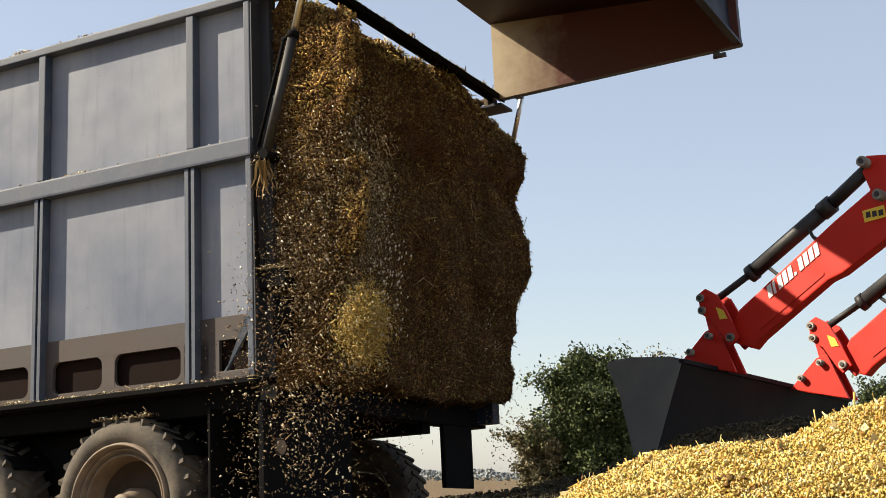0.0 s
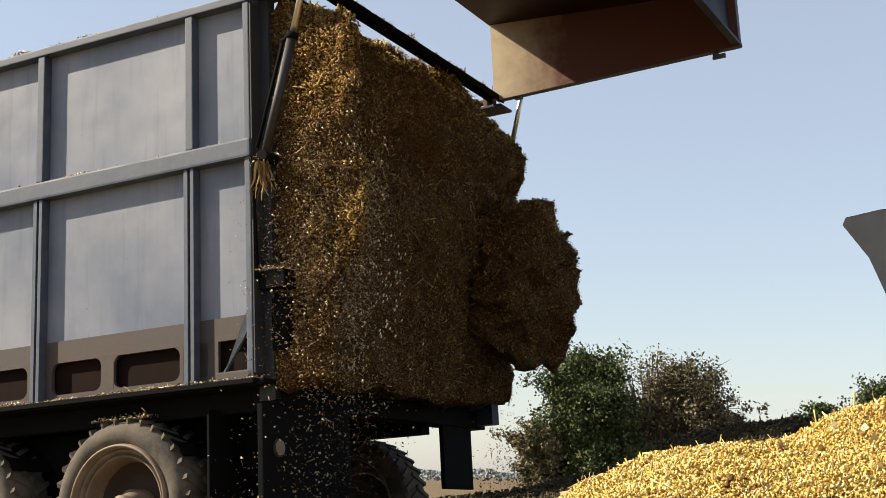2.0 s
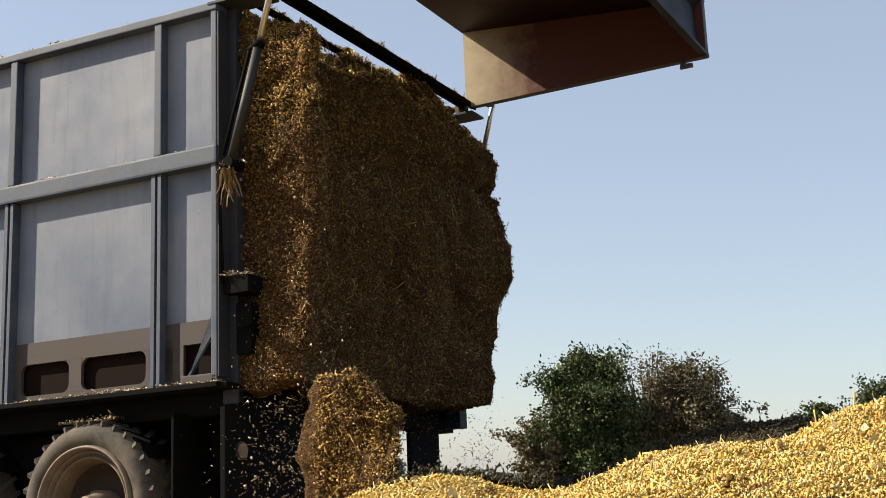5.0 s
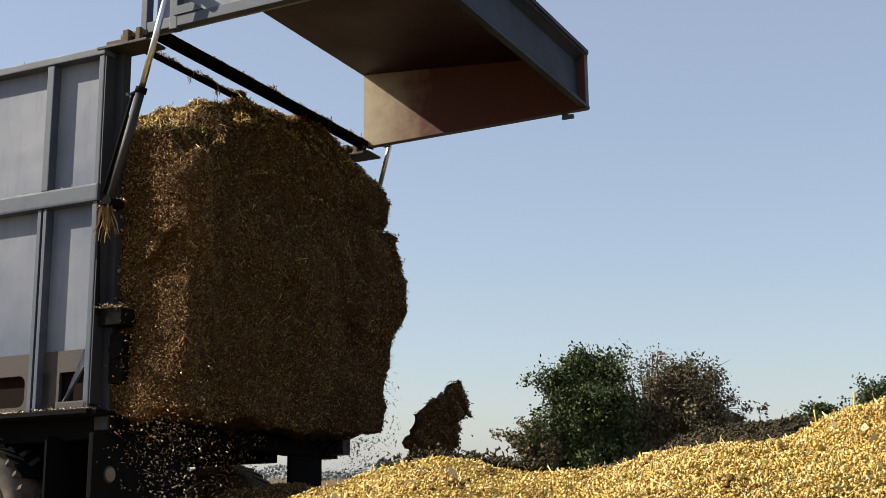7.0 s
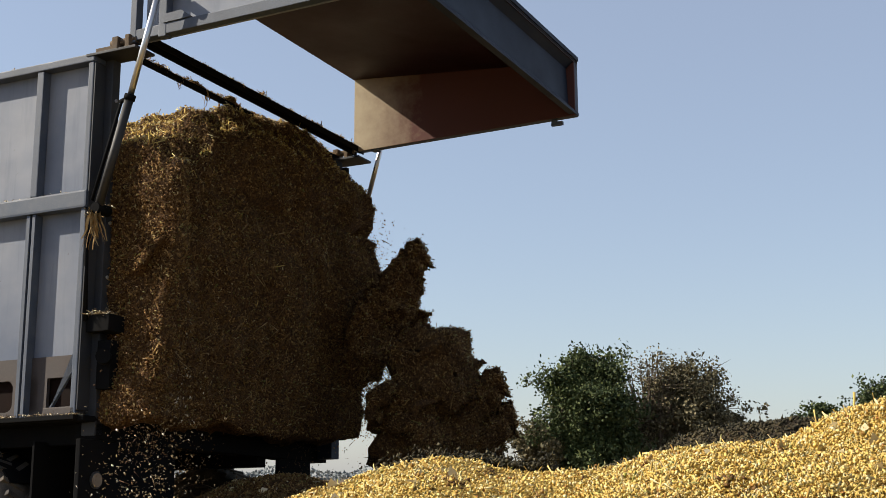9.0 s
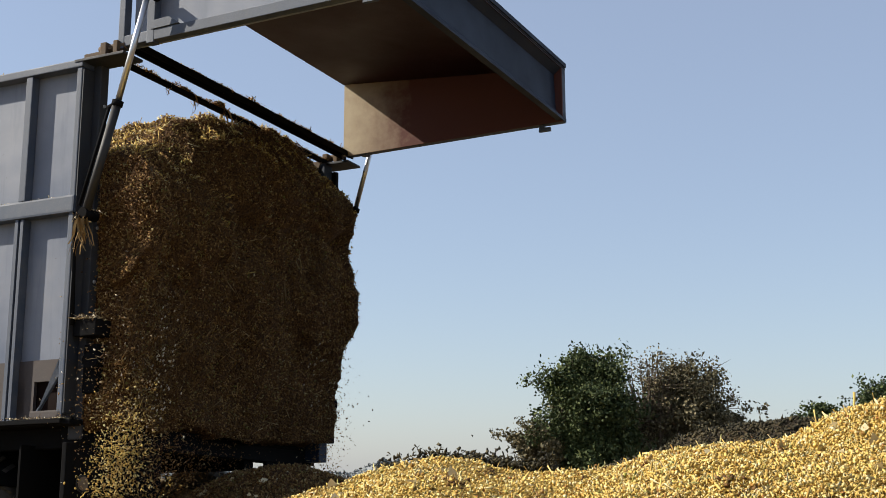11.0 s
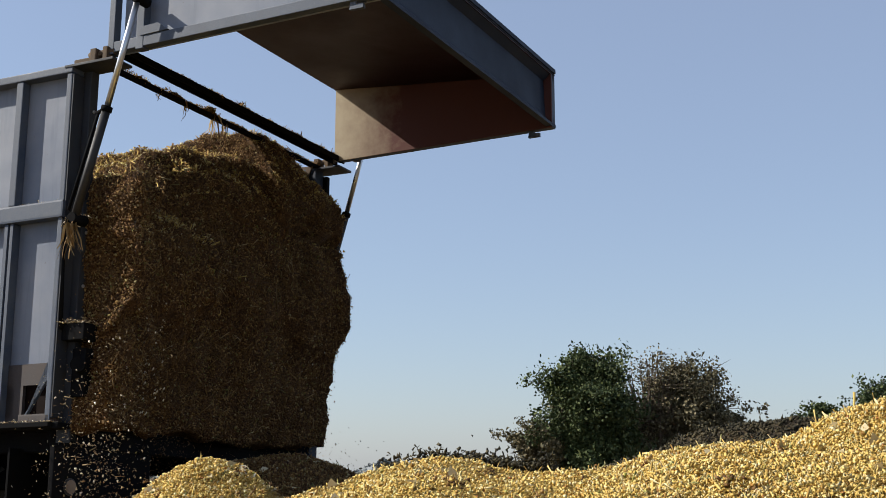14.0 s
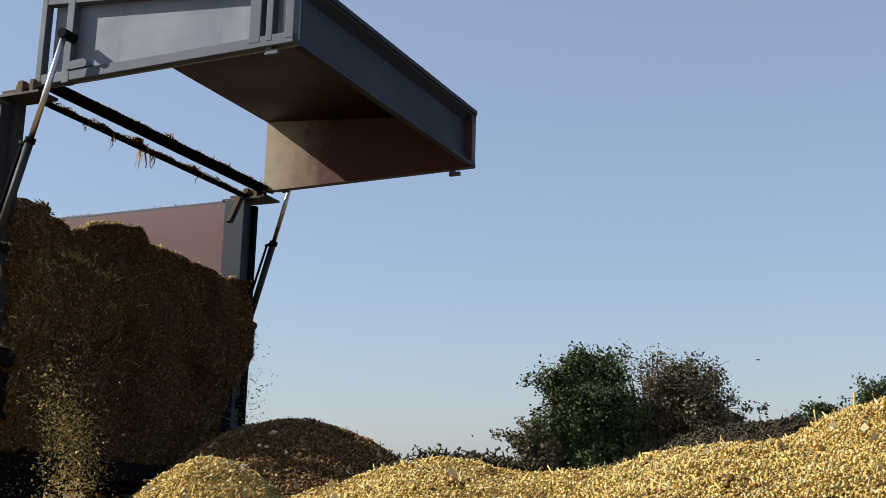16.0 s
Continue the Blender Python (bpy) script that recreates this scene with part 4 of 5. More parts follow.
CLOUDS = [cloud_mesh("loose_chips", n, s, m) for n, s, m in (
    (640, (0.10, 0.12, 0.20), M_CHIP_LOAD), (640, (0.10, 0.13, 0.22), M_CHIP_SHADE), (420, (0.08, 0.10, 0.22), M_CHIP_EDGE),
    (640, (0.10, 0.14, 0.20), M_CHIP_LOAD), (520, (0.15, 0.13, 0.26), M_CHIP_SPRAY), (2400, (0.08, 0.09, 0.20), M_CHIP), (360, (0.08, 0.06, 0.22), M_CHIP_LOAD), (3400, (0.05, 0.085, 0.075), M_CHIP))]
LUMPS = []
for k, (r, mat) in enumerate((((0.12, 0.18, 0.32), M_CHIP_LOAD), ((0.11, 0.28, 0.16), M_CHIP_LOAD))):
    r = np.array(r)
    LUMPS.append(block_mesh("lump", -r, r, lambda p, r=r: sway(round_off(p, np.zeros(3), r)), 0.022, 4200, mat, 20 + 3 * k, ((3.2, 0.075), (9.0, 0.055), (24.0, 0.025))))

FALLS = []
fall_rnd = random.Random(11)


def falling(kind, index, local, release, push=(0.25, 0.0), floor=0.12):
    """A piece that rides with the load until its release, then falls to the ground."""
    if kind == "cloud":
        ob = tagged(new("falling_chips", CLOUDS[index]), "loose chopped maize falling from the trailer", "silage", "falling silage", kind="stuff")
    else:
        ob = lump_thing("falling_clump", "clump of packed maize silage breaking off the load", LUMPS[index])
        tagged(ob, group="falling silage")
    FALLS.append((ob, local, release, push, floor, fall_rnd.uniform(-50, 50), fall_rnd.uniform(-40, 40)))


t = -0.6
while t < 16.0:
    # the side next to the camera sheds steadily
    if t < 4.3:
        falling("cloud", fall_rnd.choice((4, 4, 4, 1, 4)), (fall_rnd.uniform(0.2, 0.36), fall_rnd.uniform(0.22, 0.36), fall_rnd.uniform(0.45, 0.95)), t, (fall_rnd.uniform(-0.5, 0.5), fall_rnd.uniform(-1.0, 0.4)), -1.2)
    else:
        falling("cloud", fall_rnd.choice((0, 1, 4, 4, 4)), (fall_rnd.uniform(-0.16, -0.05), fall_rnd.uniform(0.46, 0.62), fall_rnd.uniform(0.35, 0.95)), t, (fall_rnd.uniform(0.9, 1.4), fall_rnd.uniform(-1.4, -0.6)), -1.2)
    t += 0.045 if t < 4.3 else 0.06
t = -0.5
while t < 16.0:
    wide = 2.1 if t > 4.3 else 0.9
    falling("cloud", fall_rnd.choice((0, 1, 1)), (fall_rnd.uniform(-0.3, -0.15), fall_rnd.uniform(0.6, wide), fall_rnd.uniform(0.35, 0.7)), t, (fall_rnd.uniform(0.8, 1.2), 0.0), -1.2)
    t += 0.11 if t > 4.3 else 0.16
t = -0.4
while t < 16.0:
    falling("cloud", fall_rnd.choice((1, 6, 6, 4)), (fall_rnd.uniform(-0.15, -0.02), fall_rnd.uniform(2.0, 2.15), fall_rnd.uniform(0.5, 1.1)), t, (fall_rnd.uniform(0.75, 1.1), 0.25), -1.2)
    t += 0.11
for start, stop, high in ((2.75, 3.25, 0.95), (6.95, 7.4, 0.85), (9.8, 10.6, 0.9), (11.0, 12.6, 0.95), (14.95, 15.6, 0.85)):
    # bursts of bright fresh silage
    k = start
    while k < stop:
        falling("cloud", 5, (fall_rnd.uniform(-0.2, -0.1), fall_rnd.uniform(0.46, 0.6), fall_rnd.uniform(high - 0.3, high)), k, (fall_rnd.uniform(1.0, 1.4), fall_rnd.uniform(-0.95, -0.5)), -1.2)
        k += 0.08
for index, local, release, push in (
        (2, (0.36, 0.66, 0.80), -0.10, (0.1, 0.0)), (2, (0.36, 0.50, 0.62), -0.06, (0.1, 0.0)), (0, (0.32, 2.2, 0.75), 0.02, (0.5, 0.1)), (1, (0.42, 2.2, 0.95), 1.0, (0.5, 0.0)), (0, (0.42, 2.25, 1.25), 1.78, (0.35, 0.0)),
        (1, (0.38, 2.2, 1.0), 2.0, (0.45, 0.0)), (2, (0.36, 0.5, 0.95), 2.75, (0.1, 0.0)), (2, (0.34, 0.35, 0.75), 3.0, (0.1, -0.1)),
        (0, (0.40, 2.25, 0.9), 3.1, (0.4, 0.0)), (0, (0.40, 1.4, 0.6), 5.0, (0.4, 0.0)), (1, (0.40, 2.25, 1.1), 5.6, (0.4, 0.0)),
        (0, (0.40, 2.25, 0.7), 6.72, (0.9, 0.0)), (1, (0.42, 2.25, 1.15), 7.05, (0.6, 0.0)), (0, (0.42, 2.25, 0.9), 7.55, (0.8, 0.0)),
        (0, (0.42, 2.3, 1.2), 8.62, (1.5, 0.0)), (1, (0.42, 2.25, 1.15), 8.86, (1.3, 0.2)), (0, (0.40, 2.2, 1.0), 8.70, (1.9, 0.1)), (0, (0.40, 2.1, 1.0), 8.68, (1.4, 0.0)), (1, (0.40, 1.95, 0.9), 8.72, (1.1, 0.0)),
        (2, (0.34, 0.3, 0.9), 6.95, (0.1, 0.0)), (0, (0.36, 1.2, 0.9), 9.6, (0.5, 0.0)), (2, (0.34, 0.4, 1.3), 10.5, (0.2, 0.0)),
        (2, (0.36, 0.6, 1.5), 11.6, (0.3, 0.0)), (1, (0.36, 1.3, 1.2), 11.9, (0.4, 0.0)), (2, (0.34, 0.35, 0.9), 12.05, (0.2, -0.1)),
        (1, (0.38, 2.2, 0.6), 13.2, (0.7, 0.0)), (0, (0.38, 1.9, 1.3), 14.16, (1.2, 0.0)),
        (0, (0.40, 2.2, 1.5), 14.22, (1.5, 0.1)), (1, (0.40, 1.6, 1.3), 14.18, (1.1, 0.0)), (0, (0.38, 1.2, 0.9), 14.6, (0.6, 0.0)),
        (0, (0.38, 1.7, 0.9), 14.10, (1.3, 0.0)), (0, (0.40, 2.2, 0.9), 14.14, (1.3, 0.1)), (1, (0.40, 2.0, 1.1), 14.16, (1.5, 0.1)),
        (1, (0.36, 1.0, 0.8), 15.3, (0.4, 0.0))):
    near = local[1] < 0.7
    deep = max(local[1] - 0.12, 0.58)
    falling("cloud" if index == 2 else "lump", 7 if index == 2 else index, (local[0] - 0.36, deep, min(local[2] + 0.05, 1.15)), release - 0.12, (push[0] + 0.95, push[1] - 0.55 if near else push[1] + 0.2), -0.7)
    for k in range(2):
        falling("cloud", fall_rnd.choice((0, 3)), (local[0] - 0.45, min(max(local[1], 0.65), 2.0), min(local[2] - 0.15 + 0.2 * k, 0.85)), release + 0.02 * k, (push[0] + 0.75, -0.4 if near else 0.15), -1.2)


for k in range(7):
    # thin sprays that reach past the post
    falling("cloud", 4, (fall_rnd.uniform(-0.1, 0.0), fall_rnd.uniform(0.46, 0.56), fall_rnd.uniform(0.5, 0.95)), -0.62 + 0.12 * k, (fall_rnd.uniform(0.75, 1.1), fall_rnd.uniform(-1.7, -1.2)), -1.2)
for local, release, push in (
        ((0.2, 0.5, 1.05), -0.36, (0.95, -0.8)), ((0.2, 0.46, 0.95), -0.34, (0.85, -0.7)), ((0.2, 0.46, 1.15), 2.67, (0.9, -1.6)), ((0.2, 0.46, 1.22), 2.69, (1.0, -1.4)),
        ((0.0, 0.5, 0.95), 7.10, (0.9, -1.2)), ((0.0, 0.55, 0.9), 11.66, (1.0, -1.1)), ((0.0, 0.5, 1.0), 11.6, (1.0, -1.1))):
    # golden clumps that drop off the edge next to the camera, with loose chips round them
    falling("cloud", 7, local, release, push, -1.2)
    falling("cloud", 2, (local[0], local[1], local[2] + 0.05), release + 0.02, (push[0] * 0.9, push[1]), -1.2)


for local, release, push in (((0.12, 2.1, 1.42), 8.70, (2.2, 0.1)), ((0.08, 2.05, 1.2), 8.66, (1.5, 0.0)), ((0.10, 2.15, 0.9), 7.35, (1.1, 0.1)), ((0.05, 2.1, 1.0), 12.2, (1.3, 0.2))):
    # dark clumps that break out of the far flank
    falling("lump", 0, local, release, push, -0.7)
    falling("cloud", 3, local, release + 0.03, (push[0] * 0.8, push[1]), -1.2)


# ---- front loader ----
LOADER_SIZE = 0.83


def build_loader():
    root = tagged(new("front_loader"), "red tractor front loader arms with a dark grey bucket", "loader")
    bucket = new("bucket")
    bucket.parent = root
    prof = [(0.0, 0.0), (0.10, 0.055), (0.52, 0.075), (0.72, 0.06), (0.74, 0.02), (0.60, -0.20), (0.46, -0.60), (0.36, -0.92), (0.26, -0.92), (0.20, -0.62)]
    W = 2.35
    for u in (0.0, W - 0.02):
        part("end_plate", plate(prof, 0, u, u + 0.02, 0.002), M_BUCKET_END, bucket, "worn dusty grey bucket end plate")
    shell = [(0.74, 0.03), (0.72, 0.066), (0.52, 0.08), (0.10, 0.06), (-0.004, 0.0), (0.196, -0.62), (0.256, -0.93)]
    inner = [(a + 0.0, b - 0.012) for a, b in shell[:3]] + [(0.11, 0.045), (0.012, -0.005), (0.212, -0.62), (0.272, -0.93)]
    part("shell", plate(shell + inner[::-1], 0, 0.01, W - 0.01), M_BUCKET, bucket, "dark scooped bucket shell")
    part("edge_bar", boxes((0.0, W, -0.03, 0.02, 0.0, 0.035)), M_BUCKET, bucket)
    part("cutting_edge", boxes((0.0, W, 0.25, 0.36, -0.95, -0.93)), M_STEEL, bucket)
    for u in (0.5, 1.5):
        before = set(root.children)
        br = part("bracket", plate([(0.34, 0.08), (-0.08, 0.0), (-0.20, -0.02), (0.0, 0.35), (0.10, 0.32), (0.20, 0.22)], 0, u - 0.075, u - 0.05, 0.004), M_RED, root, "red quick-hitch bracket")
        part("bracket", plate([(0.34, 0.08), (-0.08, 0.0), (-0.20, -0.02), (0.0, 0.35), (0.10, 0.32), (0.20, 0.22)], 0, u + 0.05, u + 0.075, 0.004), M_RED, root)
        part("link", plate([(0.16, 0.62), (0.09, 0.66), (-0.02, 0.60), (-0.13, 0.44), (-0.24, 0.24), (-0.16, 0.18), (-0.10, 0.24), (0.02, 0.40), (0.13, 0.46)], 0, u - 0.10, u - 0.078, 0.004), M_RED, root, "curved red bucket link")
        part("link", plate([(0.16, 0.62), (0.09, 0.66), (-0.02, 0.60), (-0.13, 0.44), (-0.24, 0.24), (-0.16, 0.18), (-0.10, 0.24), (0.02, 0.40), (0.13, 0.46)], 0, u + 0.078, u + 0.10, 0.004), M_RED, root)
        part("strut", plate([(0.14, 0.46), (0.08, 0.46), (-0.01, 0.24), (0.07, 0.24)], 0, u - 0.03, u + 0.03, 0.004), M_RED, root)
        arm = part("arm", plate([(-0.20, 0.20), (-0.33, 0.16), (-0.40, 0.23), (-0.98, 0.62), (-1.10, 0.66), (-1.49, 0.89), (-2.3, 0.70), (-2.3, 1.0), (-1.62, 1.42), (-1.45, 1.50), (-1.30, 1.52), (-1.24, 1.46), (-1.33, 1.25), (-1.03, 1.056), (-0.20, 0.47), (-0.13, 0.34), (-0.15, 0.25)], 0, u - 0.05, u + 0.05, 0.012), M_RED, root, "bright red box-section loader arm")
        part("arm_seam", plate([(-0.40, 0.30), (-0.95, 0.66), (-0.95, 0.68), (-0.40, 0.32)], 0, u - 0.056, u - 0.051), M_RED, arm)
        for a, b, r in ((0.127, 0.585, 0.036), (0.108, 0.483, 0.036), (-0.168, 0.247, 0.038), (0.045, 0.277, 0.03), (0.22, 0.16, 0.03), (-1.303, 1.457, 0.045), (-1.427, 1.188, 0.045)):
            part("pin", rods(((u - 0.125, a, b), (u + 0.125, a, b), r * 0.9, 16)), M_PIN, root, "greased steel pin")
            part("pin_bolt", rods(((u - 0.135, a, b), (u - 0.120, a, b), r * 0.45, 8)), M_BLACK, root)
        part("tilt_cylinder", rods(((u, -0.27, 0.755), (u, -0.94, 1.185), 0.062), ((u, -0.90, 1.16), (u, -0.99, 1.215), 0.072), ((u, -0.26, 0.75), (u, -0.31, 0.78), 0.07), ((u, -0.95, 1.19), (u, -1.30, 1.44), 0.052)), M_BLACK, root, "black tilt cylinder")
        part("tilt_rod", rods(((u, 0.10, 0.56), (u, -0.28, 0.765), 0.028)), M_BLACK, root)
        for line in ([(u, -0.42, 0.80), (u, -0.52, 0.72), (u, -0.60, 0.69)], [(u - 0.02, -0.80, 1.04), (u - 0.02, -0.84, 0.97), (u - 0.02, -0.90, 0.93)]):
            part("hose", tube(bmesh.new(), line, 0.014), M_BLACK, root, "black hydraulic hose")
        part("warning_sign", plate([(-1.27, 1.10), (-1.44, 1.12), (-1.46, 1.03), (-1.29, 1.01)], 0, u - 0.058, u - 0.052), M_YELLOW, root, "yellow warning sticker")
        for k in range(3):
            part("sign_mark", plate([(-1.30 - 0.05 * k, 1.085), (-1.335 - 0.05 * k, 1.088), (-1.34 - 0.05 * k, 1.045), (-1.305 - 0.05 * k, 1.042)], 0, u - 0.062, u - 0.0585), M_BLACK, root)
        part("warning_sign", plate([(-0.02, 0.50), (-0.09, 0.47), (-0.13, 0.40), (-0.06, 0.40)], 0, u - 0.106, u - 0.1005), M_YELLOW, root)
        # plain white bars stand for the maker's mark
        for k in range(10 if u < 1 else 0):
            s = 0.06 + 0.9 * k / 10
            a, b = -0.45 - 0.50 * s, 0.51 + 0.335 * s
            wide = 0.040 if k not in (1, 5) else 0.022
            tall = 0.10 if k != 5 else 0.025
            d = Vector((-0.83, 0.557))
            nrm = Vector((0.25, 0.97)) * tall
            part("decal_bar", plate([(a, b), (a + d.x * wide, b + d.y * wide), (a + d.x * wide + nrm.x, b + d.y * wide + nrm.y), (a + nrm.x, b + nrm.y)], 0, u - 0.0575, u - 0.0515), M_WHITE, root)
        if u > 1:
            for ob in set(root.children) - before:
                ob.location = (0.0, -0.36, -0.09)
    part("cross_tube", rods(((0.5, -1.35, 0.95), (1.5, -1.35, 0.95), 0.07)), M_RED, root, "red cross tube between the arms")
    for k in range(4):
        z = 0.72 - 0.04 * k
        line = [(0.58 + 0.02 * k, -1.30, z + 0.3), (0.66, -1.42, z + 0.25), (0.75, -1.50, z + 0.30), (0.85, -1.62, z + 0.28), (0.95, -1.9, z + 0.25)]
        part("hose", tube(bmesh.new(), line, 0.013), M_BLACK, root, "black hydraulic hose")
    for u in (0.5, 1.5):
        part("mast", boxes((u - 0.06, u + 0.06, -2.42, -2.25, -2.5, 1.02)), M_RED, root, "red loader mast")
    part("mast_base", boxes((0.35, 1.65, -2.5, -2.2, -2.75, -2.5)), M_DARK, root)
    for ob in root.children_recursive:
        ob.location *= LOADER_SIZE
        if ob.data:
            ob.data.transform(Matrix.Scale(LOADER_SIZE, 4))
    return root


loader = build_loader()


# ---- insects ----
def fly(label, size):
    root = tagged(new("fly"), label, "insect", "flies")
    bm = bmesh.new()
    bmesh.ops.create_uvsphere(bm, u_segments=12, v_segments=8, radius=0.5, matrix=Matrix.Diagonal((size, size * 0.36, size * 0.34, 1)))
    part("abdomen", bm, M_BLACK, root)
    bm = bmesh.new()
    bmesh.ops.create_uvsphere(bm, u_segments=10, v_segments=8, radius=0.5, matrix=Matrix.Translation((-size * 0.55, 0, 0)) @ Matrix.Diagonal((size * 0.26, size * 0.3, size * 0.28, 1)))
    part("head", bm, M_BLACK, root)
    for side in (-1, 1):
        tip = [(-0.2, 0.05), (0.1, 0.62), (0.32, 0.70), (0.42, 0.5), (0.15, 0.08)]
        part("wing", plate([(a * size, side * b * size) for a, b in tip], 2, size * 0.10, size * 0.12), M_HUSK, root, "pale thin wing")
    return root


fly_near = fly("dark fly with pale wings crossing the air", 0.020)
fly_far = fly("tiny dark fly hovering over the heap", 0.006)


# ---- movement ----
def turn_to(m, rx, ry):
    return m @ pose(0, 0, 0, rx, ry, 0)


def settled(settle, k):
    """Where a chunk has crept to within the load by the time k."""
    for (a, p), (b, q) in zip(settle, settle[1:]):
        if k <= b:
            return p.lerp(q, max(0.0, (k - a) / (b - a)))
    return settle[-1][1]


def lean(x, degrees):
    """A shift along the trailer and a lean about the chunk's far foot."""
    pivot = Matrix.Translation((0, 1.55, 1.3))
    return Matrix.Translation((x, 0, 0)) @ pivot @ pose(0, 0, 0, degrees, 0, 0) @ pivot.inverted()


def drop_rows(local, release, push, floor, rx, ry, settle=None):
    """Ride with the trailer, then fall freely; rest on the ground afterwards."""
    start = Matrix.Translation(local)
    rows = [(k, m @ start) for k, m in TRAILER if k < release - 0.05]
    m0 = trailer_at(max(release, 0)) @ start
    if settle:
        times = sorted({k for k, m in TRAILER} | {k for k, m in settle})
        rows = [(k, trailer_at(k) @ settled(settle, k)) for k in times if k < release - 0.05]
        m0 = trailer_at(release) @ settled(settle, release)
    if release >= 0:
        rows.append((release, m0))
    p = m0.translation
    v = m0.to_3x3() @ Vector((push[0], push[1], 0))
    k = 0.1
    while True:
        q = p + v * k + Vector((0, 0, -4.9 * k * k))
        done = q.z <= floor
        q.z = max(q.z, floor)
        m = turn_to(Matrix.Translation(q) @ m0.to_3x3().to_4x4(), rx * k, ry * k)
        if release + k >= 0:
            rows.append((release + k, m))
        if done or release + k > 16.2:
            break
        k += 0.1
    if not rows:
        rows.append((0, m))
    if rows[0][0] > 0.02:
        rows.insert(0, (0, rows[0][1]))
    if rows[-1][0] < 16:
        rows.append((16, rows[-1][1]))
    return rows


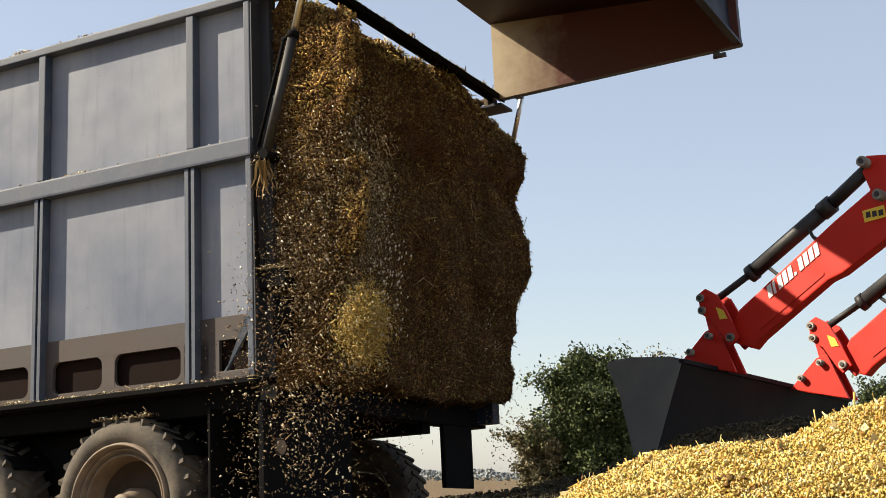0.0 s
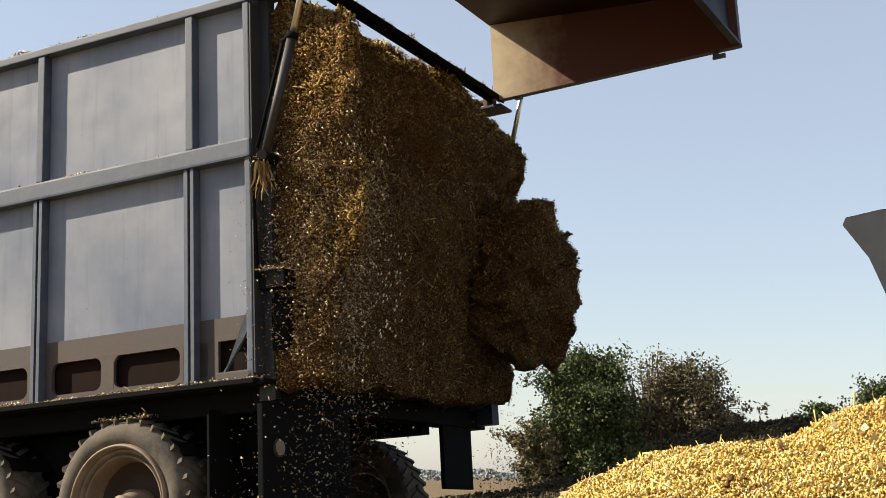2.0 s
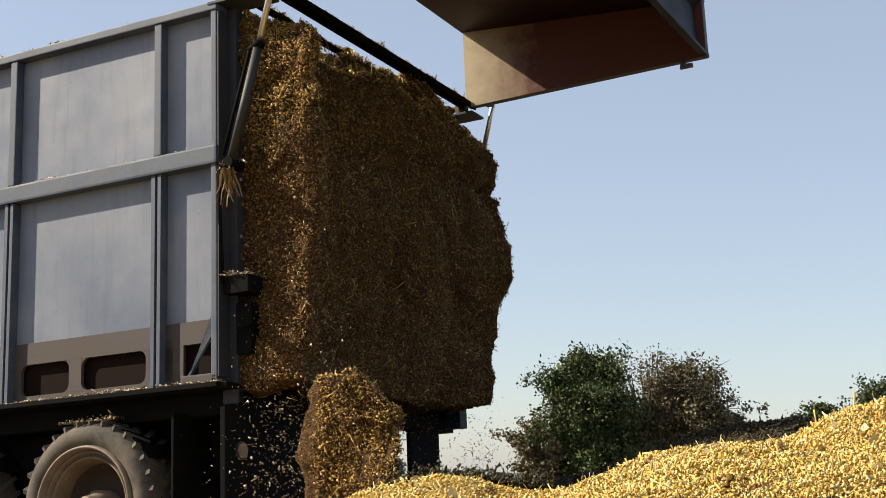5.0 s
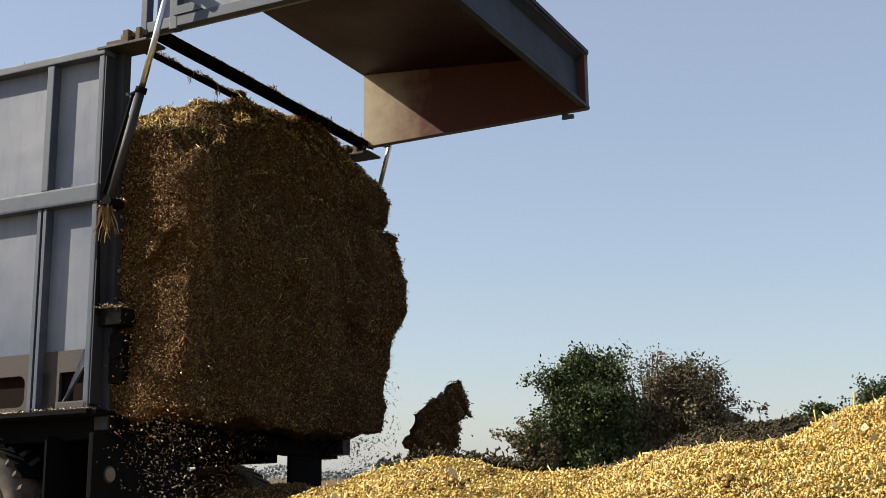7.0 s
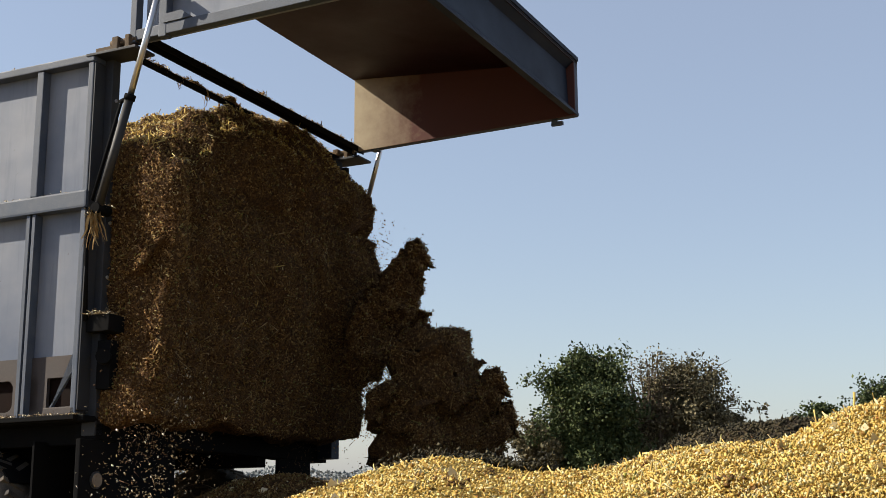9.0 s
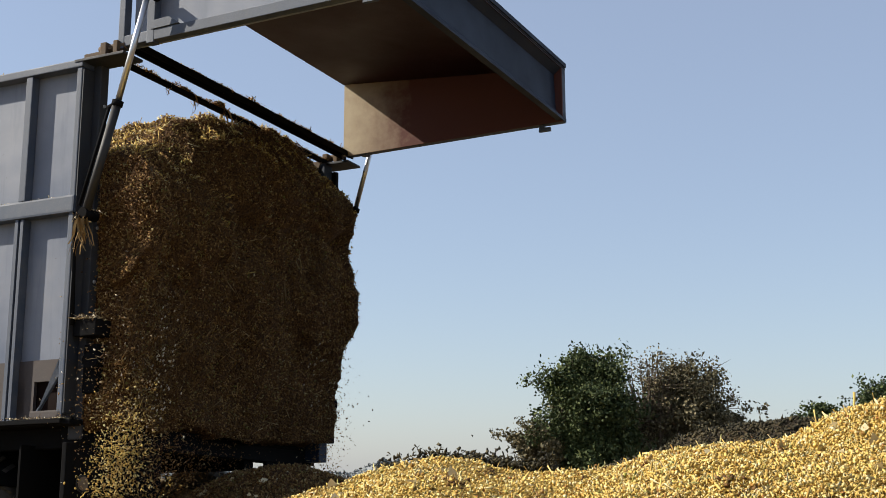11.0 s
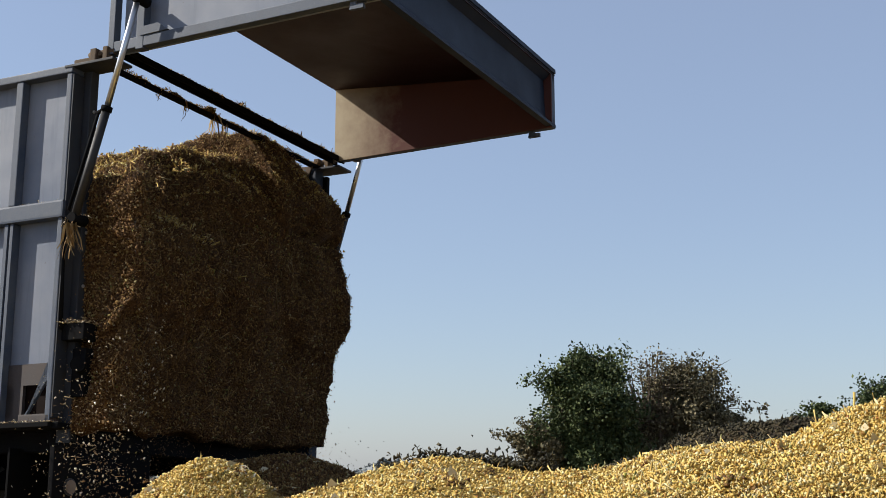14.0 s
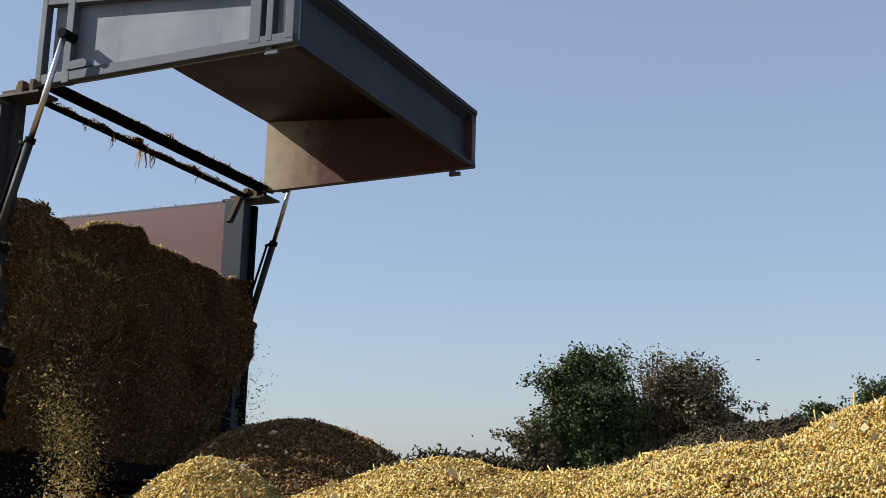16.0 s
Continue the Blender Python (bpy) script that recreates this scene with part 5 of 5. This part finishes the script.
def motions():
    walk(trailer, TRAILER)
    # the wheels roll with the way travelled
    way = [(k, -(m.translation - TRAILER[0][1].translation).length) for k, m in TRAILER]
    for w in wheels:
        base = w.matrix_basis.copy()
        flip = -1 if base.to_euler().z > 1 else 1
        walk(w, [(k, base @ pose(0, 0, 0, 0, flip * math.degrees(d / 0.46), 0)) for k, d in way])
    back = ((0, -0.14), (4.2, -0.14), (6.5, 0.02), (8.6, 0.0), (9.2, -0.10), (11.5, -0.17), (14, -0.15), (15, -0.26), (16, -0.32))
    walk(LOAD["core"], [(k, trailer_at(k) @ Matrix.Translation((float(np.interp(k, *zip(*back))), 0, 0))) for k in sorted({k for k, m in TRAILER} | {k for k, d in back})])
    walk(LOAD["rest"], TRAILER)
    # the chunk next to the camera sinks step by step
    sink = ((0, 0.0), (4.4, -0.02), (6.3, -0.38), (9, -0.42), (11.4, -0.46), (12.0, -0.68), (14, -0.70), (16, -0.74))
    times = sorted({k for k, m in TRAILER} | {k for k, d in sink})
    walk(LOAD["near"], [(k, trailer_at(k) @ Matrix.Translation((-0.05 - 0.15 * (k > 14.4), 0, float(np.interp(k, *zip(*sink)))))) for k in times])
    for key, release, push in (("edge_low", 4.5, 0.5), ("edge_high", 4.95, 0.4)):
        walk(LOAD[key], drop_rows((-0.03, 0, 0), release, (push, -0.1), -2.4, 5, 10))
    for key, release, push, settle in (
            ("middle", 14.12, 0.7, [(0, lean(-0.04, 0)), (4.4, lean(-0.04, 0)), (6.3, lean(-0.04, 5)), (9, lean(-0.05, 7)), (11.6, lean(-0.10, 8)), (12.1, Matrix.Translation((0, 0, -0.15)) @ lean(-0.2, 8)), (16, Matrix.Translation((0, 0, -0.17)) @ lean(-0.2, 9))]),
            ("far", 14.12, 1.1, [(0, lean(-0.06, 0)), (8.6, lean(-0.04, 0)), (9.2, lean(-0.10, 0)), (11.6, lean(-0.14, 0)), (16, lean(-0.14, 0))]),
            ("flank_first", 1.68, 0.45, [(0, lean(-0.22, 0)), (1.2, lean(-0.12, 0)), (1.5, lean(0.04, 0)), (1.68, lean(0.10, 0)), (16, lean(0.10, 0))]),
            ("flank_last", 14.12, 1.2, [(0, lean(-0.3, 0)), (13.8, lean(-0.3, 0)), (14.1, lean(-0.05, 0)), (16, lean(-0.05, 0))]),
            ("flank", 8.52, 1.0, [(0, lean(-0.22, 0)), (4.2, lean(-0.22, 0)), (6.5, lean(-0.12, 0)), (7.8, lean(-0.06, 0)), (8.5, lean(0.22, 0)), (16, lean(0.22, 0))])):
        walk(LOAD[key], drop_rows((0, 0, 0), release, (push, 0.0), -1.6, -4, 14, settle))
    for ob, local, release, push, floor, rx, ry in FALLS:
        walk(ob, drop_rows(local, release, push, floor, rx, ry))
    walk(mound_middle, [(0, pose(-0.3, 4.0, -0.26)), (1.5, pose(-0.3, 4.0, -0.22)), (4, pose(-0.3, 4.0, -0.14)), (6.3, pose(-0.3, 4.0, 0)), (16, pose(-0.3, 4.0, 0))])
    walk(mound_landing, [(0, pose(-1.10, 6.35, -0.95)), (9.2, pose(-1.10, 6.35, -0.85)), (11.3, pose(-1.10, 6.35, -0.5)), (12.4, pose(-1.10, 6.35, -0.18)), (13.0, pose(-1.10, 6.35, 0)), (16, pose(-1.10, 6.35, 0.02))])
    walk(mound_drop, [(0, pose(-0.85, 7.8, -0.85)), (4, pose(-0.85, 7.8, -0.6)), (6.5, pose(-0.85, 7.8, -0.40)), (9, pose(-0.85, 7.8, -0.32)), (12.5, pose(-0.85, 7.8, -0.24)), (14.3, pose(-0.85, 7.8, -0.18)), (15, pose(-0.82, 7.8, -0.05)), (16, pose(-0.80, 7.8, 0.0))])
    walk(fly_near, [(0, pose(2.6, 1.05, 1.05)), (7.6, pose(2.6, 1.05, 1.05)), (8.0, pose(0.42, 1.0, 0.83, 5, 12, 15)), (8.1, pose(0.026, 0.99, 0.785, 15, 18, 10)), (8.2, pose(-0.42, 1.0, 0.80, 5, 8, 20)), (8.6, pose(-2.6, 1.05, 0.95)), (16, pose(-2.6, 1.05, 0.95))])
    walk(fly_far, [(0, pose(1.9, 1.9, 1.3)), (14.6, pose(1.9, 1.9, 1.3)), (15.1, pose(0.435, 2.0, 0.823, 0, 0, 20)), (15.2, pose(0.483, 2.0, 0.847, 0, 0, 40)), (15.4, pose(0.507, 2.0, 0.833, 0, 0, -10)), (15.5, pose(0.497, 2.0, 0.83, 0, 0, 10)), (16, pose(0.478, 2.0, 0.825, 0, 0, 30))])
    walk(loader, [(0, pose(1.494, 8.300, 1.355, 0, 5, 42)), (0.2, pose(1.552, 8.242, 1.360, 0, 5, 42)), (0.5, pose(1.685, 8.051, 1.405, 0, 5, 43)), (1.0, pose(1.909, 7.470, 1.521, -1, 5, 46)), (1.5, pose(2.158, 6.723, 1.688, -2, 5, 50)), (2.0, pose(2.449, 5.976, 1.878, -3, 5, 54)), (2.6, pose(2.988, 5.146, 2.186, -3, 5, 60)), (4, pose(4.316, 3.818, 2.268, -3, 5, 66)), (16, pose(4.316, 3.818, 2.268, -3, 5, 66))])


motions()
